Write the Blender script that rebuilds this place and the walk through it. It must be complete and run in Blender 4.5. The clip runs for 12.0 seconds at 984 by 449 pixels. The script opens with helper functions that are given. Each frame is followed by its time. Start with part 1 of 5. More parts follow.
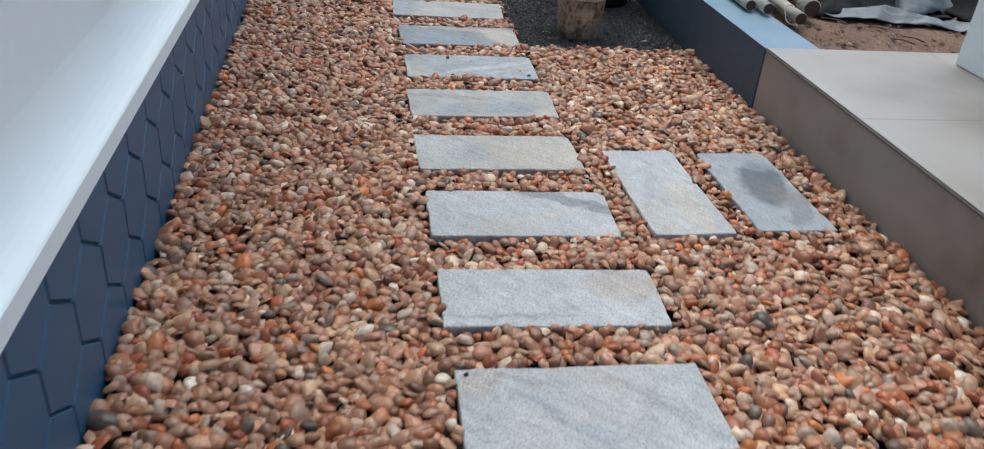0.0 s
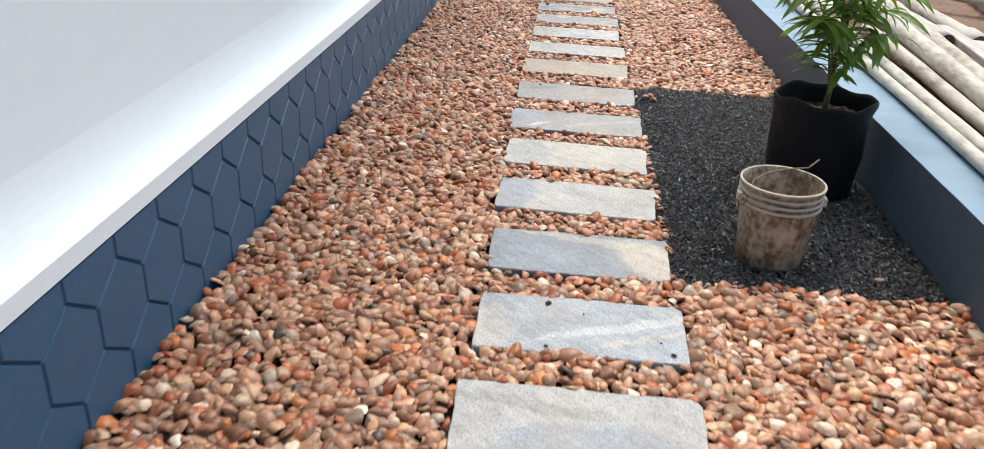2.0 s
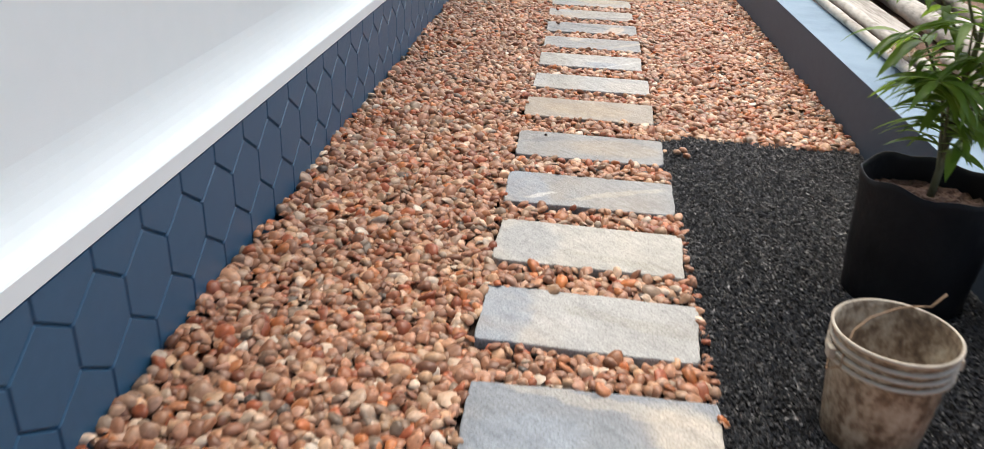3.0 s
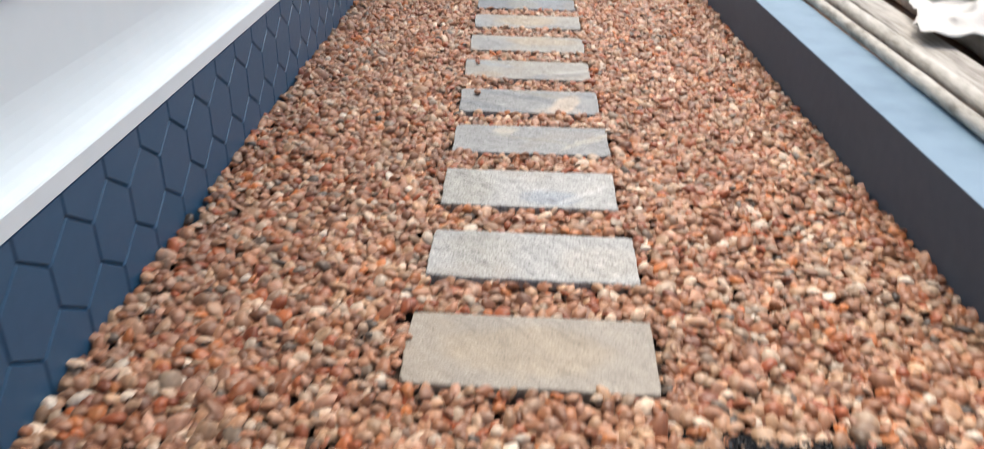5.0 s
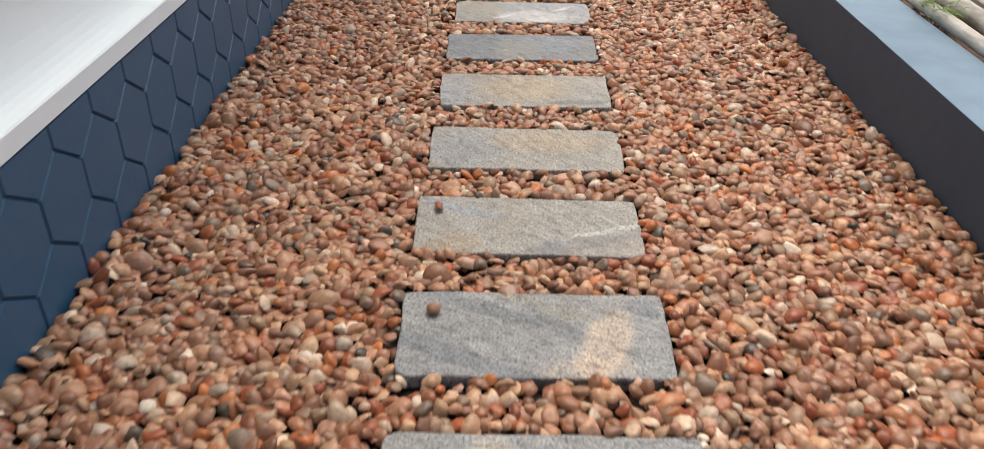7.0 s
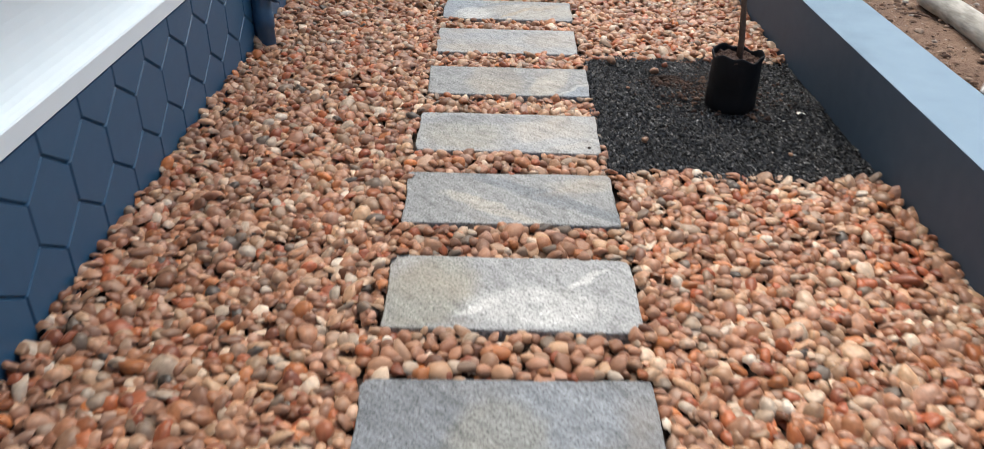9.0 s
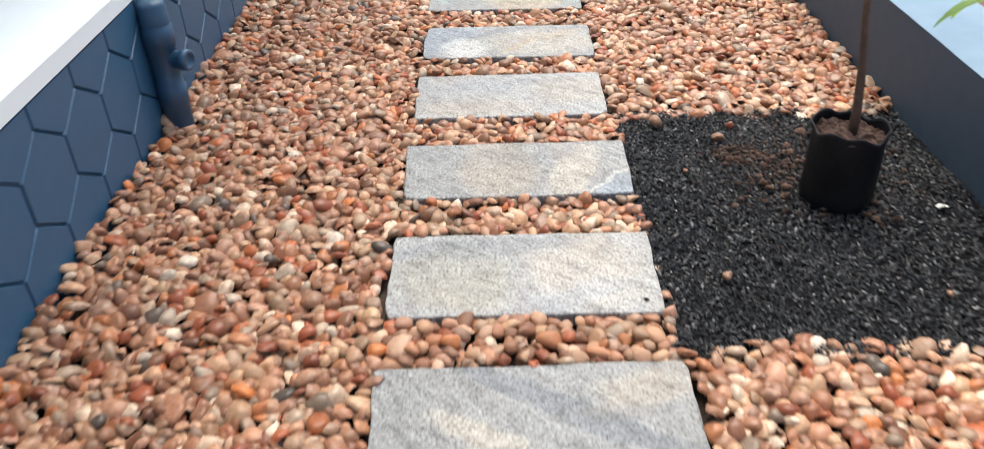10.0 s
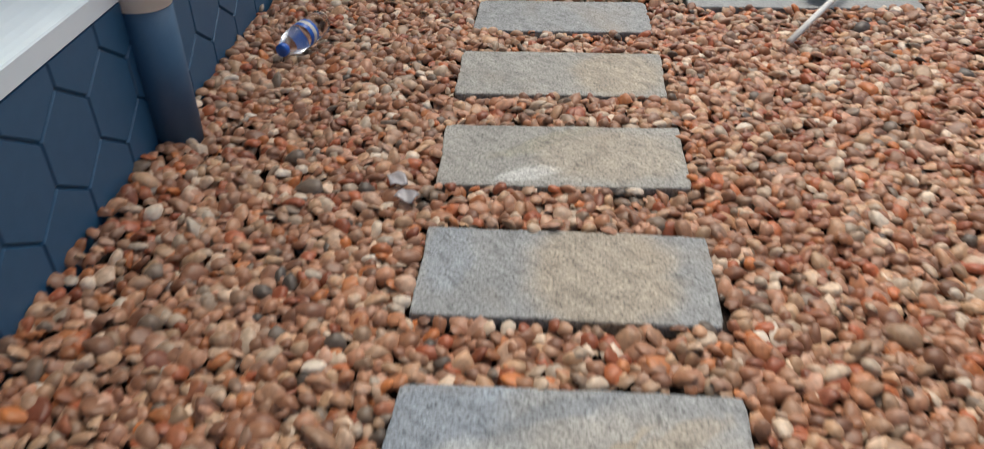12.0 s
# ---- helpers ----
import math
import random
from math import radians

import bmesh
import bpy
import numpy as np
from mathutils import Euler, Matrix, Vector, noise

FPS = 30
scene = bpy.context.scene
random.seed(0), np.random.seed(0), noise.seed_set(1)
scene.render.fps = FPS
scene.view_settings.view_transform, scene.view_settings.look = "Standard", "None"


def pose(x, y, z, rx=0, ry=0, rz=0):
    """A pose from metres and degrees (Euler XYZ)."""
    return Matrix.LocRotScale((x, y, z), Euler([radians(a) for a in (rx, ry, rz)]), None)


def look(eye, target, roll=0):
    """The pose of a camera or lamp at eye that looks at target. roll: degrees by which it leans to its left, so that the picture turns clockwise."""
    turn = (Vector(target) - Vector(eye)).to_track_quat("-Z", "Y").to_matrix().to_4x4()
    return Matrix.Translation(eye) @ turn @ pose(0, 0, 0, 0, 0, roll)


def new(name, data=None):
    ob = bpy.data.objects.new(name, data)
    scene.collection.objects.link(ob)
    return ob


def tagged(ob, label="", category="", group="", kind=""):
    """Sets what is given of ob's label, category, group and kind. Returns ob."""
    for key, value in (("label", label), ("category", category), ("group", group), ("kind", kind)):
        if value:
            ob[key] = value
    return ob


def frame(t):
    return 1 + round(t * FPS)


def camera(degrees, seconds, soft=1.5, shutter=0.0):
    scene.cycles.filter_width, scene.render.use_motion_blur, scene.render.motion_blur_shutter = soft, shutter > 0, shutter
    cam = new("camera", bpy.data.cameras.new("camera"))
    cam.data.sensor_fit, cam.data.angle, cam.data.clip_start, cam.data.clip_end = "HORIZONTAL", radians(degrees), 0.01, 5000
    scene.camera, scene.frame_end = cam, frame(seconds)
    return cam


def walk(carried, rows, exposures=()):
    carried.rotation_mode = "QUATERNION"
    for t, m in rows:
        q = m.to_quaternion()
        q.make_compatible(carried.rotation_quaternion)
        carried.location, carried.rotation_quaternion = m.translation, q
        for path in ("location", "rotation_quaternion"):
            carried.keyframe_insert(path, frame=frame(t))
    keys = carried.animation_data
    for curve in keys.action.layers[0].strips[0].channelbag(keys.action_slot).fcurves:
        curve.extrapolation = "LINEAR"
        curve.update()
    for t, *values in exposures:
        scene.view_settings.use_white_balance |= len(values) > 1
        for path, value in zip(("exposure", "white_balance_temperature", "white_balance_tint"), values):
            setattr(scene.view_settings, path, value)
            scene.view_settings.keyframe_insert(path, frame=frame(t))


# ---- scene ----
cam = camera(61.1, 12.0, 0.6, 0.3)
PATH = [
    (0, (-0.524, -0.008, 1.296), (-0.198, 1.695, 0.299), 5.1),
    (0.5, (-0.327, 0.298, 1.27), (-0.09, 2.043, 0.32), 5.7),
    (1, (-0.215, 0.665, 1.297), (-0.1, 2.436, 0.373), 5.3),
    (1.5, (-0.097, 1.123, 1.299), (-0.198, 2.912, 0.41), 3.1),
    (2, (-0.119, 1.604, 1.279), (-0.242, 3.405, 0.418), 3.1),
    (2.5, (-0.105, 2.074, 1.248), (-0.242, 3.873, 0.386), 2.7),
    (3, (-0.107, 2.574, 1.245), (-0.267, 4.37, 0.379), 2.7),
    (3.2, (-0.13, 2.803, 1.212), (-0.298, 4.598, 0.345), 2.5),
    (4.8, (-0.11, 4.613, 1.263), (-0.144, 6.363, 0.294), 0.8),
    (5, (-0.08, 4.849, 1.242), (-0.115, 6.619, 0.311), 1.6),
    (5.2, (-0.066, 5.061, 1.271), (-0.091, 6.862, 0.404), 3.7),
    (5.5, (-0.074, 5.352, 1.266), (-0.125, 7.141, 0.373), 2.4),
    (6, (-0.092, 5.861, 1.234), (-0.163, 7.568, 0.194), 0.4),
    (6.5, (-0.054, 6.414, 1.218), (-0.127, 8.115, 0.17), -0.1),
    (7, (-0.091, 6.925, 1.202), (-0.103, 8.628, 0.152), 1.2),
    (7.2, (-0.091, 7.104, 1.216), (-0.101, 8.806, 0.166), 1.2),
    (8.8, (-0.045, 8.883, 1.219), (-0.044, 10.592, 0.18), 1.6),
    (9, (-0.05, 9.083, 1.225), (-0.05, 10.794, 0.19), 1.5),
    (9.5, (-0.082, 9.639, 1.224), (-0.095, 11.313, 0.129), -0.9),
    (10, (-0.06, 10.177, 1.194), (-0.071, 11.832, 0.07), -1.7),
    (10.5, (-0.098, 10.709, 1.17), (-0.097, 12.357, 0.037), -0.7),
    (11, (-0.061, 11.229, 1.128), (-0.079, 12.855, -0.036), -0.9),
    (11.5, (-0.052, 11.711, 1.117), (-0.145, 13.341, -0.04), -0.6),
    (12, (-0.06, 12.251, 1.123), (-0.171, 13.879, -0.032), -0.8),
]

EXPOSURES = [(0, -0.04, 5950, 4), (0.5, -0.07, 6020, 4), (1.0, 0.20, 6200, 6), (1.5, 0.46, 6350, 6), (2, 0.60, 6500, 7), (3, 0.55, 6750, 9), (5.2, 0.46, 6550, 9), (5.5, 0.28, 6250, 6), (6, 0.24, 6150, 5), (6.5, 0.24, 7000, 8), (7, 0.14, 6960, 10), (9, 0.34, 6500, 7),
             (9.5, 0.56, 6550, 7), (10, 0.74, 6550, 7), (10.5, 0.72, 6600, 7), (11, 0.48, 6800, 9), (11.5, 0.03, 6850, 9), (12, -0.08, 6600, 6)]
walk(cam, [(t, look(eye, target, roll)) for t, eye, target, roll in PATH], EXPOSURES)

# ---- world, sun ----
world = bpy.data.worlds.new("sky")
scene.world = world
world.use_nodes = True
wn = world.node_tree.nodes
sky = wn.new("ShaderNodeTexSky")
sky.sky_type, sky.sun_disc = "NISHITA", False
sky.sun_elevation, sky.sun_rotation = radians(66), radians(11)
sky.air_density, sky.dust_density, sky.ozone_density = 1.0, 4.0, 1.0
wn["Background"].inputs["Strength"].default_value = 0.15
world.node_tree.links.new(sky.outputs[0], wn["Background"].inputs["Color"])
sun = new("sun", bpy.data.lights.new("sun", "SUN"))
sun.data.energy, sun.data.angle, sun.data.color = 2.3, radians(50), (1.0, 0.955, 0.89)
sun.matrix_world = look((0.55, 2.8, 6.4), (0, 0, 0))


# ---- materials ----
def material(name, colours, scale=8.0, rough=0.6, bump=0.2, bump_scale=60.0, coarse=1.2, spread=0.5, metal=0.0, obj=True, spec=0.5, stretch=(1, 1, 1)):
    """A surface of two scales of noise between the given colours, with fine relief."""
    m = bpy.data.materials.new(name)
    m.use_nodes = True
    n, l = m.node_tree.nodes, m.node_tree.links
    b = n["Principled BSDF"]
    tc = n.new("ShaderNodeTexCoord")
    mp = n.new("ShaderNodeMapping")
    mp.inputs["Scale"].default_value = stretch
    l.new(tc.outputs["Object"], mp.inputs["Vector"])
    fine, big = n.new("ShaderNodeTexNoise"), n.new("ShaderNodeTexNoise")
    fine.inputs["Scale"].default_value, fine.inputs["Detail"].default_value = scale, 6
    big.inputs["Scale"].default_value, big.inputs["Detail"].default_value = coarse, 3
    for k in (fine, big):
        l.new(mp.outputs[0], k.inputs["Vector"])
    mix = n.new("ShaderNodeMix")
    mix.inputs[0].default_value = spread
    l.new(fine.outputs["Fac"], mix.inputs[2])
    l.new(big.outputs["Fac"], mix.inputs[3])
    ramp = n.new("ShaderNodeValToRGB")
    e = ramp.color_ramp.elements
    while len(e) < len(colours):
        e.new(0.5)
    for k, c in enumerate(colours):
        e[k].position = 0.32 + 0.36 * k / max(1, len(colours) - 1)
        e[k].color = (*c, 1)
    l.new(mix.outputs[0], ramp.inputs[0])
    l.new(ramp.outputs[0], b.inputs["Base Color"])
    b.inputs["Roughness"].default_value, b.inputs["Metallic"].default_value = rough, metal
    b.inputs["Specular IOR Level"].default_value = spec
    relief = n.new("ShaderNodeTexNoise")
    relief.inputs["Scale"].default_value, relief.inputs["Detail"].default_value = bump_scale, 5
    l.new(mp.outputs[0], relief.inputs["Vector"])
    bp = n.new("ShaderNodeBump")
    bp.inputs["Strength"].default_value, bp.inputs["Distance"].default_value = bump, 0.01
    l.new(relief.outputs["Fac"], bp.inputs["Height"])
    l.new(bp.outputs[0], b.inputs["Normal"])
    return m


def pebble_material():
    m = bpy.data.materials.new("river_pebble")
    m.use_nodes = True
    n, l = m.node_tree.nodes, m.node_tree.links
    b = n["Principled BSDF"]
    geo, info = n.new("ShaderNodeNewGeometry"), n.new("ShaderNodeObjectInfo")
    add, fr = n.new("ShaderNodeMath"), n.new("ShaderNodeMath")
    fr.operation = "FRACT"
    l.new(geo.outputs["Random Per Island"], add.inputs[0])
    l.new(info.outputs["Random"], add.inputs[1])
    l.new(add.outputs[0], fr.inputs[0])
    ramp = n.new("ShaderNodeValToRGB")
    ramp.color_ramp.interpolation = "LINEAR"
    cols = PEBBLE_COLOURS
    e = ramp.color_ramp.elements
    while len(e) < len(cols):
        e.new(0.5)
    for k, (p, c) in enumerate(cols):
        e[k].position, e[k].color = p, (*c, 1)
    l.new(fr.outputs[0], ramp.inputs[0])
    # a second random number for brightness
    mul, fr2, rng = n.new("ShaderNodeMath"), n.new("ShaderNodeMath"), n.new("ShaderNodeMapRange")
    mul.operation, fr2.operation = "MULTIPLY", "FRACT"
    mul.inputs[1].default_value = 37.7
    l.new(fr.outputs[0], mul.inputs[0])
    l.new(mul.outputs[0], fr2.inputs[0])
    l.new(fr2.outputs[0], rng.inputs[0])
    rng.inputs["To Min"].default_value, rng.inputs["To Max"].default_value = 0.60, 1.26
    tc = n.new("ShaderNodeTexCoord")
    speck = n.new("ShaderNodeTexNoise")
    speck.inputs["Scale"].default_value, speck.inputs["Detail"].default_value = 90, 5
    l.new(tc.outputs["Object"], speck.inputs["Vector"])
    sp = n.new("ShaderNodeMapRange")
    sp.inputs["From Min"].default_value, sp.inputs["From Max"].default_value = 0.3, 0.7
    sp.inputs["To Min"].default_value, sp.inputs["To Max"].default_value = 0.80, 1.2
    l.new(speck.outputs["Fac"], sp.inputs[0])
    v = n.new("ShaderNodeMath")
    v.operation = "MULTIPLY"
    l.new(rng.outputs[0], v.inputs[0])
    l.new(sp.outputs[0], v.inputs[1])
    sc = n.new("ShaderNodeVectorMath")
    sc.operation = "SCALE"
    l.new(ramp.outputs[0], sc.inputs[0])
    l.new(v.outputs[0], sc.inputs["Scale"])
    # marbling within each stone
    vein, vr, marble = n.new("ShaderNodeTexNoise"), n.new("ShaderNodeMapRange"), n.new("ShaderNodeMix")
    vein.inputs["Scale"].default_value, vein.inputs["Detail"].default_value, vein.inputs["Distortion"].default_value = 38, 4, 1.2
    l.new(tc.outputs["Object"], vein.inputs["Vector"])
    vr.inputs["From Min"].default_value, vr.inputs["From Max"].default_value, vr.inputs["To Max"].default_value = 0.50, 0.68, 0.32
    l.new(vein.outputs["Fac"], vr.inputs[0])
    marble.data_type, marble.blend_type = "RGBA", "MULTIPLY"
    marble.inputs[7].default_value = (0.78, 0.50, 0.38, 1)
    l.new(vr.outputs[0], marble.inputs[0])
    l.new(sc.outputs[0], marble.inputs[6])
    l.new(marble.outputs[2], b.inputs["Base Color"])
    b.inputs["Roughness"].default_value = 0.38
    b.inputs["Specular IOR Level"].default_value = 0.42
    b.inputs["Sheen Weight"].default_value, b.inputs["Sheen Roughness"].default_value, b.inputs["Sheen Tint"].default_value = 0.09, 0.5, (1.0, 0.90, 0.78, 1)
    bp = n.new("ShaderNodeBump")
    bp.inputs["Strength"].default_value, bp.inputs["Distance"].default_value = 0.25, 0.004
    l.new(speck.outputs["Fac"], bp.inputs["Height"])
    l.new(bp.outputs[0], b.inputs["Normal"])
    return m


PEBBLE_COLOURS = [(0.0, (0.098, 0.076, 0.059)), (0.012, (0.169, 0.120, 0.084)), (0.03, (0.276, 0.190, 0.126)), (0.055, (0.241, 0.102, 0.054)), (0.16, (0.276, 0.120, 0.059)),
                  (0.20, (0.282, 0.075, 0.031)), (0.25, (0.353, 0.098, 0.037)), (0.29, (0.462, 0.155, 0.045)), (0.33, (0.387, 0.158, 0.068)), (0.40, (0.350, 0.168, 0.095)), (0.50, (0.403, 0.206, 0.118)),
                  (0.58, (0.465, 0.263, 0.149)), (0.66, (0.471, 0.294, 0.169)), (0.72, (0.384, 0.232, 0.143)), (0.80, (0.361, 0.162, 0.080)), (0.87, (0.454, 0.247, 0.160)), (0.93, (0.527, 0.374, 0.252)), (0.985, (0.633, 0.499, 0.369)), (1.0, (0.696, 0.593, 0.473))]


SLATE, BLUEGREY, RUST, CREAM, WHITISH, SAND, PEACH, OLIVE = (0.15, 0.17, 0.19), (0.25, 0.29, 0.335), (0.36, 0.235, 0.12), (0.52, 0.46, 0.37), (0.60, 0.60, 0.57), (0.40, 0.31, 0.20), (0.60, 0.46, 0.33), (0.28, 0.265, 0.20)


def stone_material(tint, marks, grain_turn=0.75, seed=0, speckle=1.0):
    """Split slate of the given tint: fine striations and grain, faint clouds, and its own marks (x, y, length, width, degrees, colour, strength)."""
    m = bpy.data.materials.new("split_slate")
    m.use_nodes = True
    n, l = m.node_tree.nodes, m.node_tree.links
    b = n["Principled BSDF"]
    tc = n.new("ShaderNodeTexCoord")
    off = n.new("ShaderNodeVectorMath")
    off.operation = "ADD"
    off.inputs[1].default_value = (seed * 3.7, seed * 1.9, seed * 0.7)
    l.new(tc.outputs["Object"], off.inputs[0])

    def noise_at(scale, detail, stretch=(1, 1, 1), turn=0.0, distort=0.0, out="Fac"):
        tn, mp, t = n.new("ShaderNodeMapping"), n.new("ShaderNodeMapping"), n.new("ShaderNodeTexNoise")
        mp.inputs["Scale"].default_value, tn.inputs["Rotation"].default_value = stretch, (0, 0, turn)
        l.new(off.outputs[0], tn.inputs["Vector"])
        l.new(tn.outputs[0], mp.inputs["Vector"])
        l.new(mp.outputs[0], t.inputs["Vector"])
        t.inputs["Scale"].default_value, t.inputs["Detail"].default_value, t.inputs["Distortion"].default_value = scale, detail, distort
        return t.outputs[out]

    def ramped(fac, stops):
        r = n.new("ShaderNodeValToRGB")
        e = r.color_ramp.elements
        while len(e) < len(stops):
            e.new(0.5)
        for k, (p, c) in enumerate(stops):
            e[k].position, e[k].color = p, (c, c, c, 1)
        l.new(fac, r.inputs[0])
        return r.outputs[0]

    def vec(kind, a, c):
        x = n.new("ShaderNodeVectorMath")
        x.operation = kind
        l.new(a, x.inputs[0])
        if isinstance(c, tuple):
            x.inputs[1].default_value = c
        elif c is not None:
            l.new(c, x.inputs[1])
        return x

    def mixed(a, c, kind="MULTIPLY", fac=1.0):
        x = n.new("ShaderNodeMix")
        x.data_type, x.blend_type = "RGBA", kind
        if isinstance(fac, float):
            x.inputs[0].default_value = fac
        else:
            l.new(fac, x.inputs[0])
        for slot, value in ((6, a), (7, c)):
            if isinstance(value, tuple):
                x.inputs[slot].default_value = (*value, 1)
            else:
                l.new(value, x.inputs[slot])
        return x.outputs[2]

    # ragged coordinates for the outlines of the marks
    drift = vec("SUBTRACT", noise_at(12, 9, (1, 1, 1), 0.0, 0.8, "Color"), (0.5, 0.5, 0.5))
    small = n.new("ShaderNodeVectorMath")
    small.operation = "SCALE"
    small.inputs["Scale"].default_value = 0.075
    l.new(drift.outputs[0], small.inputs[0])
    ragged = vec("ADD", tc.outputs["Object"], small.outputs[0]).outputs[0]
    flat = vec("MULTIPLY", ragged, (1, 1, 0)).outputs[0]
    col = tint
    for x, y, length, width, turn, colour, strength in marks:
        at = vec("SUBTRACT", flat, (x, y, 0)).outputs[0]
        tn = n.new("ShaderNodeMapping")
        tn.inputs["Rotation"].default_value = (0, 0, -radians(turn))
        l.new(at, tn.inputs["Vector"])
        far = vec("LENGTH", vec("MULTIPLY", tn.outputs[0], (1 / length, 1 / width, 0)).outputs[0], None)
        mask = n.new("ShaderNodeMapRange")
        mask.interpolation_type = "SMOOTHSTEP"
        mask.inputs["From Min"].default_value, mask.inputs["From Max"].default_value = 1.25, 0.75
        mask.inputs["To Max"].default_value = strength
        l.new(far.outputs["Value"], mask.inputs[0])
        col = mixed(col, colour, "MIX", mask.outputs[0])
    clouds = ramped(noise_at(3.4, 5, (1.2, 1.0, 1), 0.2, 1.2), [(0.36, 0.90), (0.46, 0.98), (0.56, 1.02), (0.66, 1.08)])
    lines = ramped(noise_at(9, 7, (0.5, 5.0, 1), grain_turn, 0.7), [(0.34, 0.90), (0.46, 0.99), (0.56, 1.01), (0.68, 1.07)])
    grain = mixed(ramped(noise_at(150, 6), [(0.34, 0.36), (0.45, 0.90), (0.55, 1.06), (0.67, 1.42)]), ramped(noise_at(30, 7, (0.7, 1.4, 1), grain_turn, 0.8), [(0.33, 0.70), (0.45, 0.97), (0.54, 1.02), (0.67, 1.2)]))
    pits = ramped(noise_at(75, 3), [(0.62, 1.0), (0.70, 0.5)])
    col = mixed(mixed(mixed(col, clouds), lines), mixed(grain, pits), "MULTIPLY", speckle)
    rust = ramped(noise_at(2.4, 5, (1, 1, 1), 1.4, 1.0), [(0.54, 0.0), (0.70, 0.24)])
    l.new(mixed(col, (0.38, 0.29, 0.19), "MIX", rust), b.inputs["Base Color"])
    l.new(ramped(noise_at(40, 6), [(0.35, 0.42), (0.65, 0.62)]), b.inputs["Roughness"])
    b.inputs["Specular IOR Level"].default_value = 0.45
    hsum = n.new("ShaderNodeMath")
    l.new(noise_at(170, 6), hsum.inputs[0])
    l.new(noise_at(22, 6, (0.5, 3.2, 1), grain_turn, 0.5), hsum.inputs[1])
    bp = n.new("ShaderNodeBump")
    bp.inputs["Strength"].default_value, bp.inputs["Distance"].default_value = 0.6, 0.006
    l.new(hsum.outputs[0], bp.inputs["Height"])
    l.new(bp.outputs[0], b.inputs["Normal"])
    return m


def random_material(name, colours, rough, spec=0.5):
    """Small loose pieces: a colour for each piece."""
    m = bpy.data.materials.new(name)
    m.use_nodes = True
    n, l = m.node_tree.nodes, m.node_tree.links
    geo, ramp = n.new("ShaderNodeNewGeometry"), n.new("ShaderNodeValToRGB")
    e = ramp.color_ramp.elements
    while len(e) < len(colours):
        e.new(0.5)
    for k, (p, c) in enumerate(colours):
        e[k].position, e[k].color = p, (*c, 1)
    l.new(geo.outputs["Random Per Island"], ramp.inputs[0])
    b = n["Principled BSDF"]
    l.new(ramp.outputs[0], b.inputs["Base Color"])
    b.inputs["Roughness"].default_value, b.inputs["Specular IOR Level"].default_value = rough, spec
    b.inputs["Sheen Weight"].default_value, b.inputs["Sheen Roughness"].default_value = 0.05, 0.5
    return m


def clear_material(name, tint, rough=0.05):
    m = bpy.data.materials.new(name)
    m.use_nodes = True
    b = m.node_tree.nodes["Principled BSDF"]
    b.inputs["Base Color"].default_value = (*tint, 1)
    b.inputs["Roughness"].default_value, b.inputs["Transmission Weight"].default_value, b.inputs["IOR"].default_value = rough, 1.0, 1.2
    return m


PEBBLE = pebble_material()
WHITE = material("white_wall_paint", [(0.80, 0.88, 0.885), (0.84, 0.905, 0.91)], 14, 0.7, 0.06, 220, 0.8)
DADO = material("dark_blue_wall_paint", [(0.029, 0.100, 0.184), (0.038, 0.119, 0.212)], 30, 0.4, 0.10, 260, 1.5, spec=0.45)
# parapet colours: dark slate for the face, a paler blue for the top
PARAPET_FACE = material("dark_slate_wall_face", [(0.055, 0.081, 0.112), (0.070, 0.099, 0.136)], 20, 0.6, 0.12, 240, 1.2, spec=0.3)
PARAPET_TOP = material("pale_blue_coping", [(0.108, 0.185, 0.252), (0.168, 0.258, 0.337), (0.20, 0.292, 0.372)], 7, 0.4, 0.08, 200, 1.0, 0.6)
PORCH_TOP = material("beige_porch_tile", [(0.22, 0.19, 0.155), (0.35, 0.32, 0.28), (0.40, 0.375, 0.34)], 3.5, 0.32, 0.04, 200, 1.4, 0.6)
PORCH_SIDE = material("beige_porch_riser", [(0.17, 0.14, 0.115), (0.265, 0.248, 0.228), (0.31, 0.293, 0.272)], 5, 0.5, 0.06, 200, 1.0)
GROUT = material("grey_tile_edge", [(0.10, 0.09, 0.085), (0.16, 0.15, 0.14)], 40, 0.7, 0.2)
SOIL = material("red_brown_soil", [(0.11, 0.062, 0.04), (0.19, 0.115, 0.076), (0.27, 0.18, 0.125)], 45, 0.95, 1.0, 140, 2.5)
CRUMB = random_material("loose_soil_crumbs", [(0.0, (0.07, 0.042, 0.03)), (0.5, (0.19, 0.115, 0.078)), (0.85, (0.30, 0.21, 0.15)), (1.0, (0.46, 0.42, 0.37))], 0.95, 0.2)
SPILL = random_material("spilled_potting_soil", [(0.0, (0.025, 0.014, 0.011)), (0.6, (0.06, 0.034, 0.025)), (1.0, (0.13, 0.08, 0.055))], 0.95, 0.2)
UNDER = material("dark_bed_soil", [(0.045, 0.03, 0.022), (0.09, 0.06, 0.045)], 30, 0.95, 0.6, 120, 2)
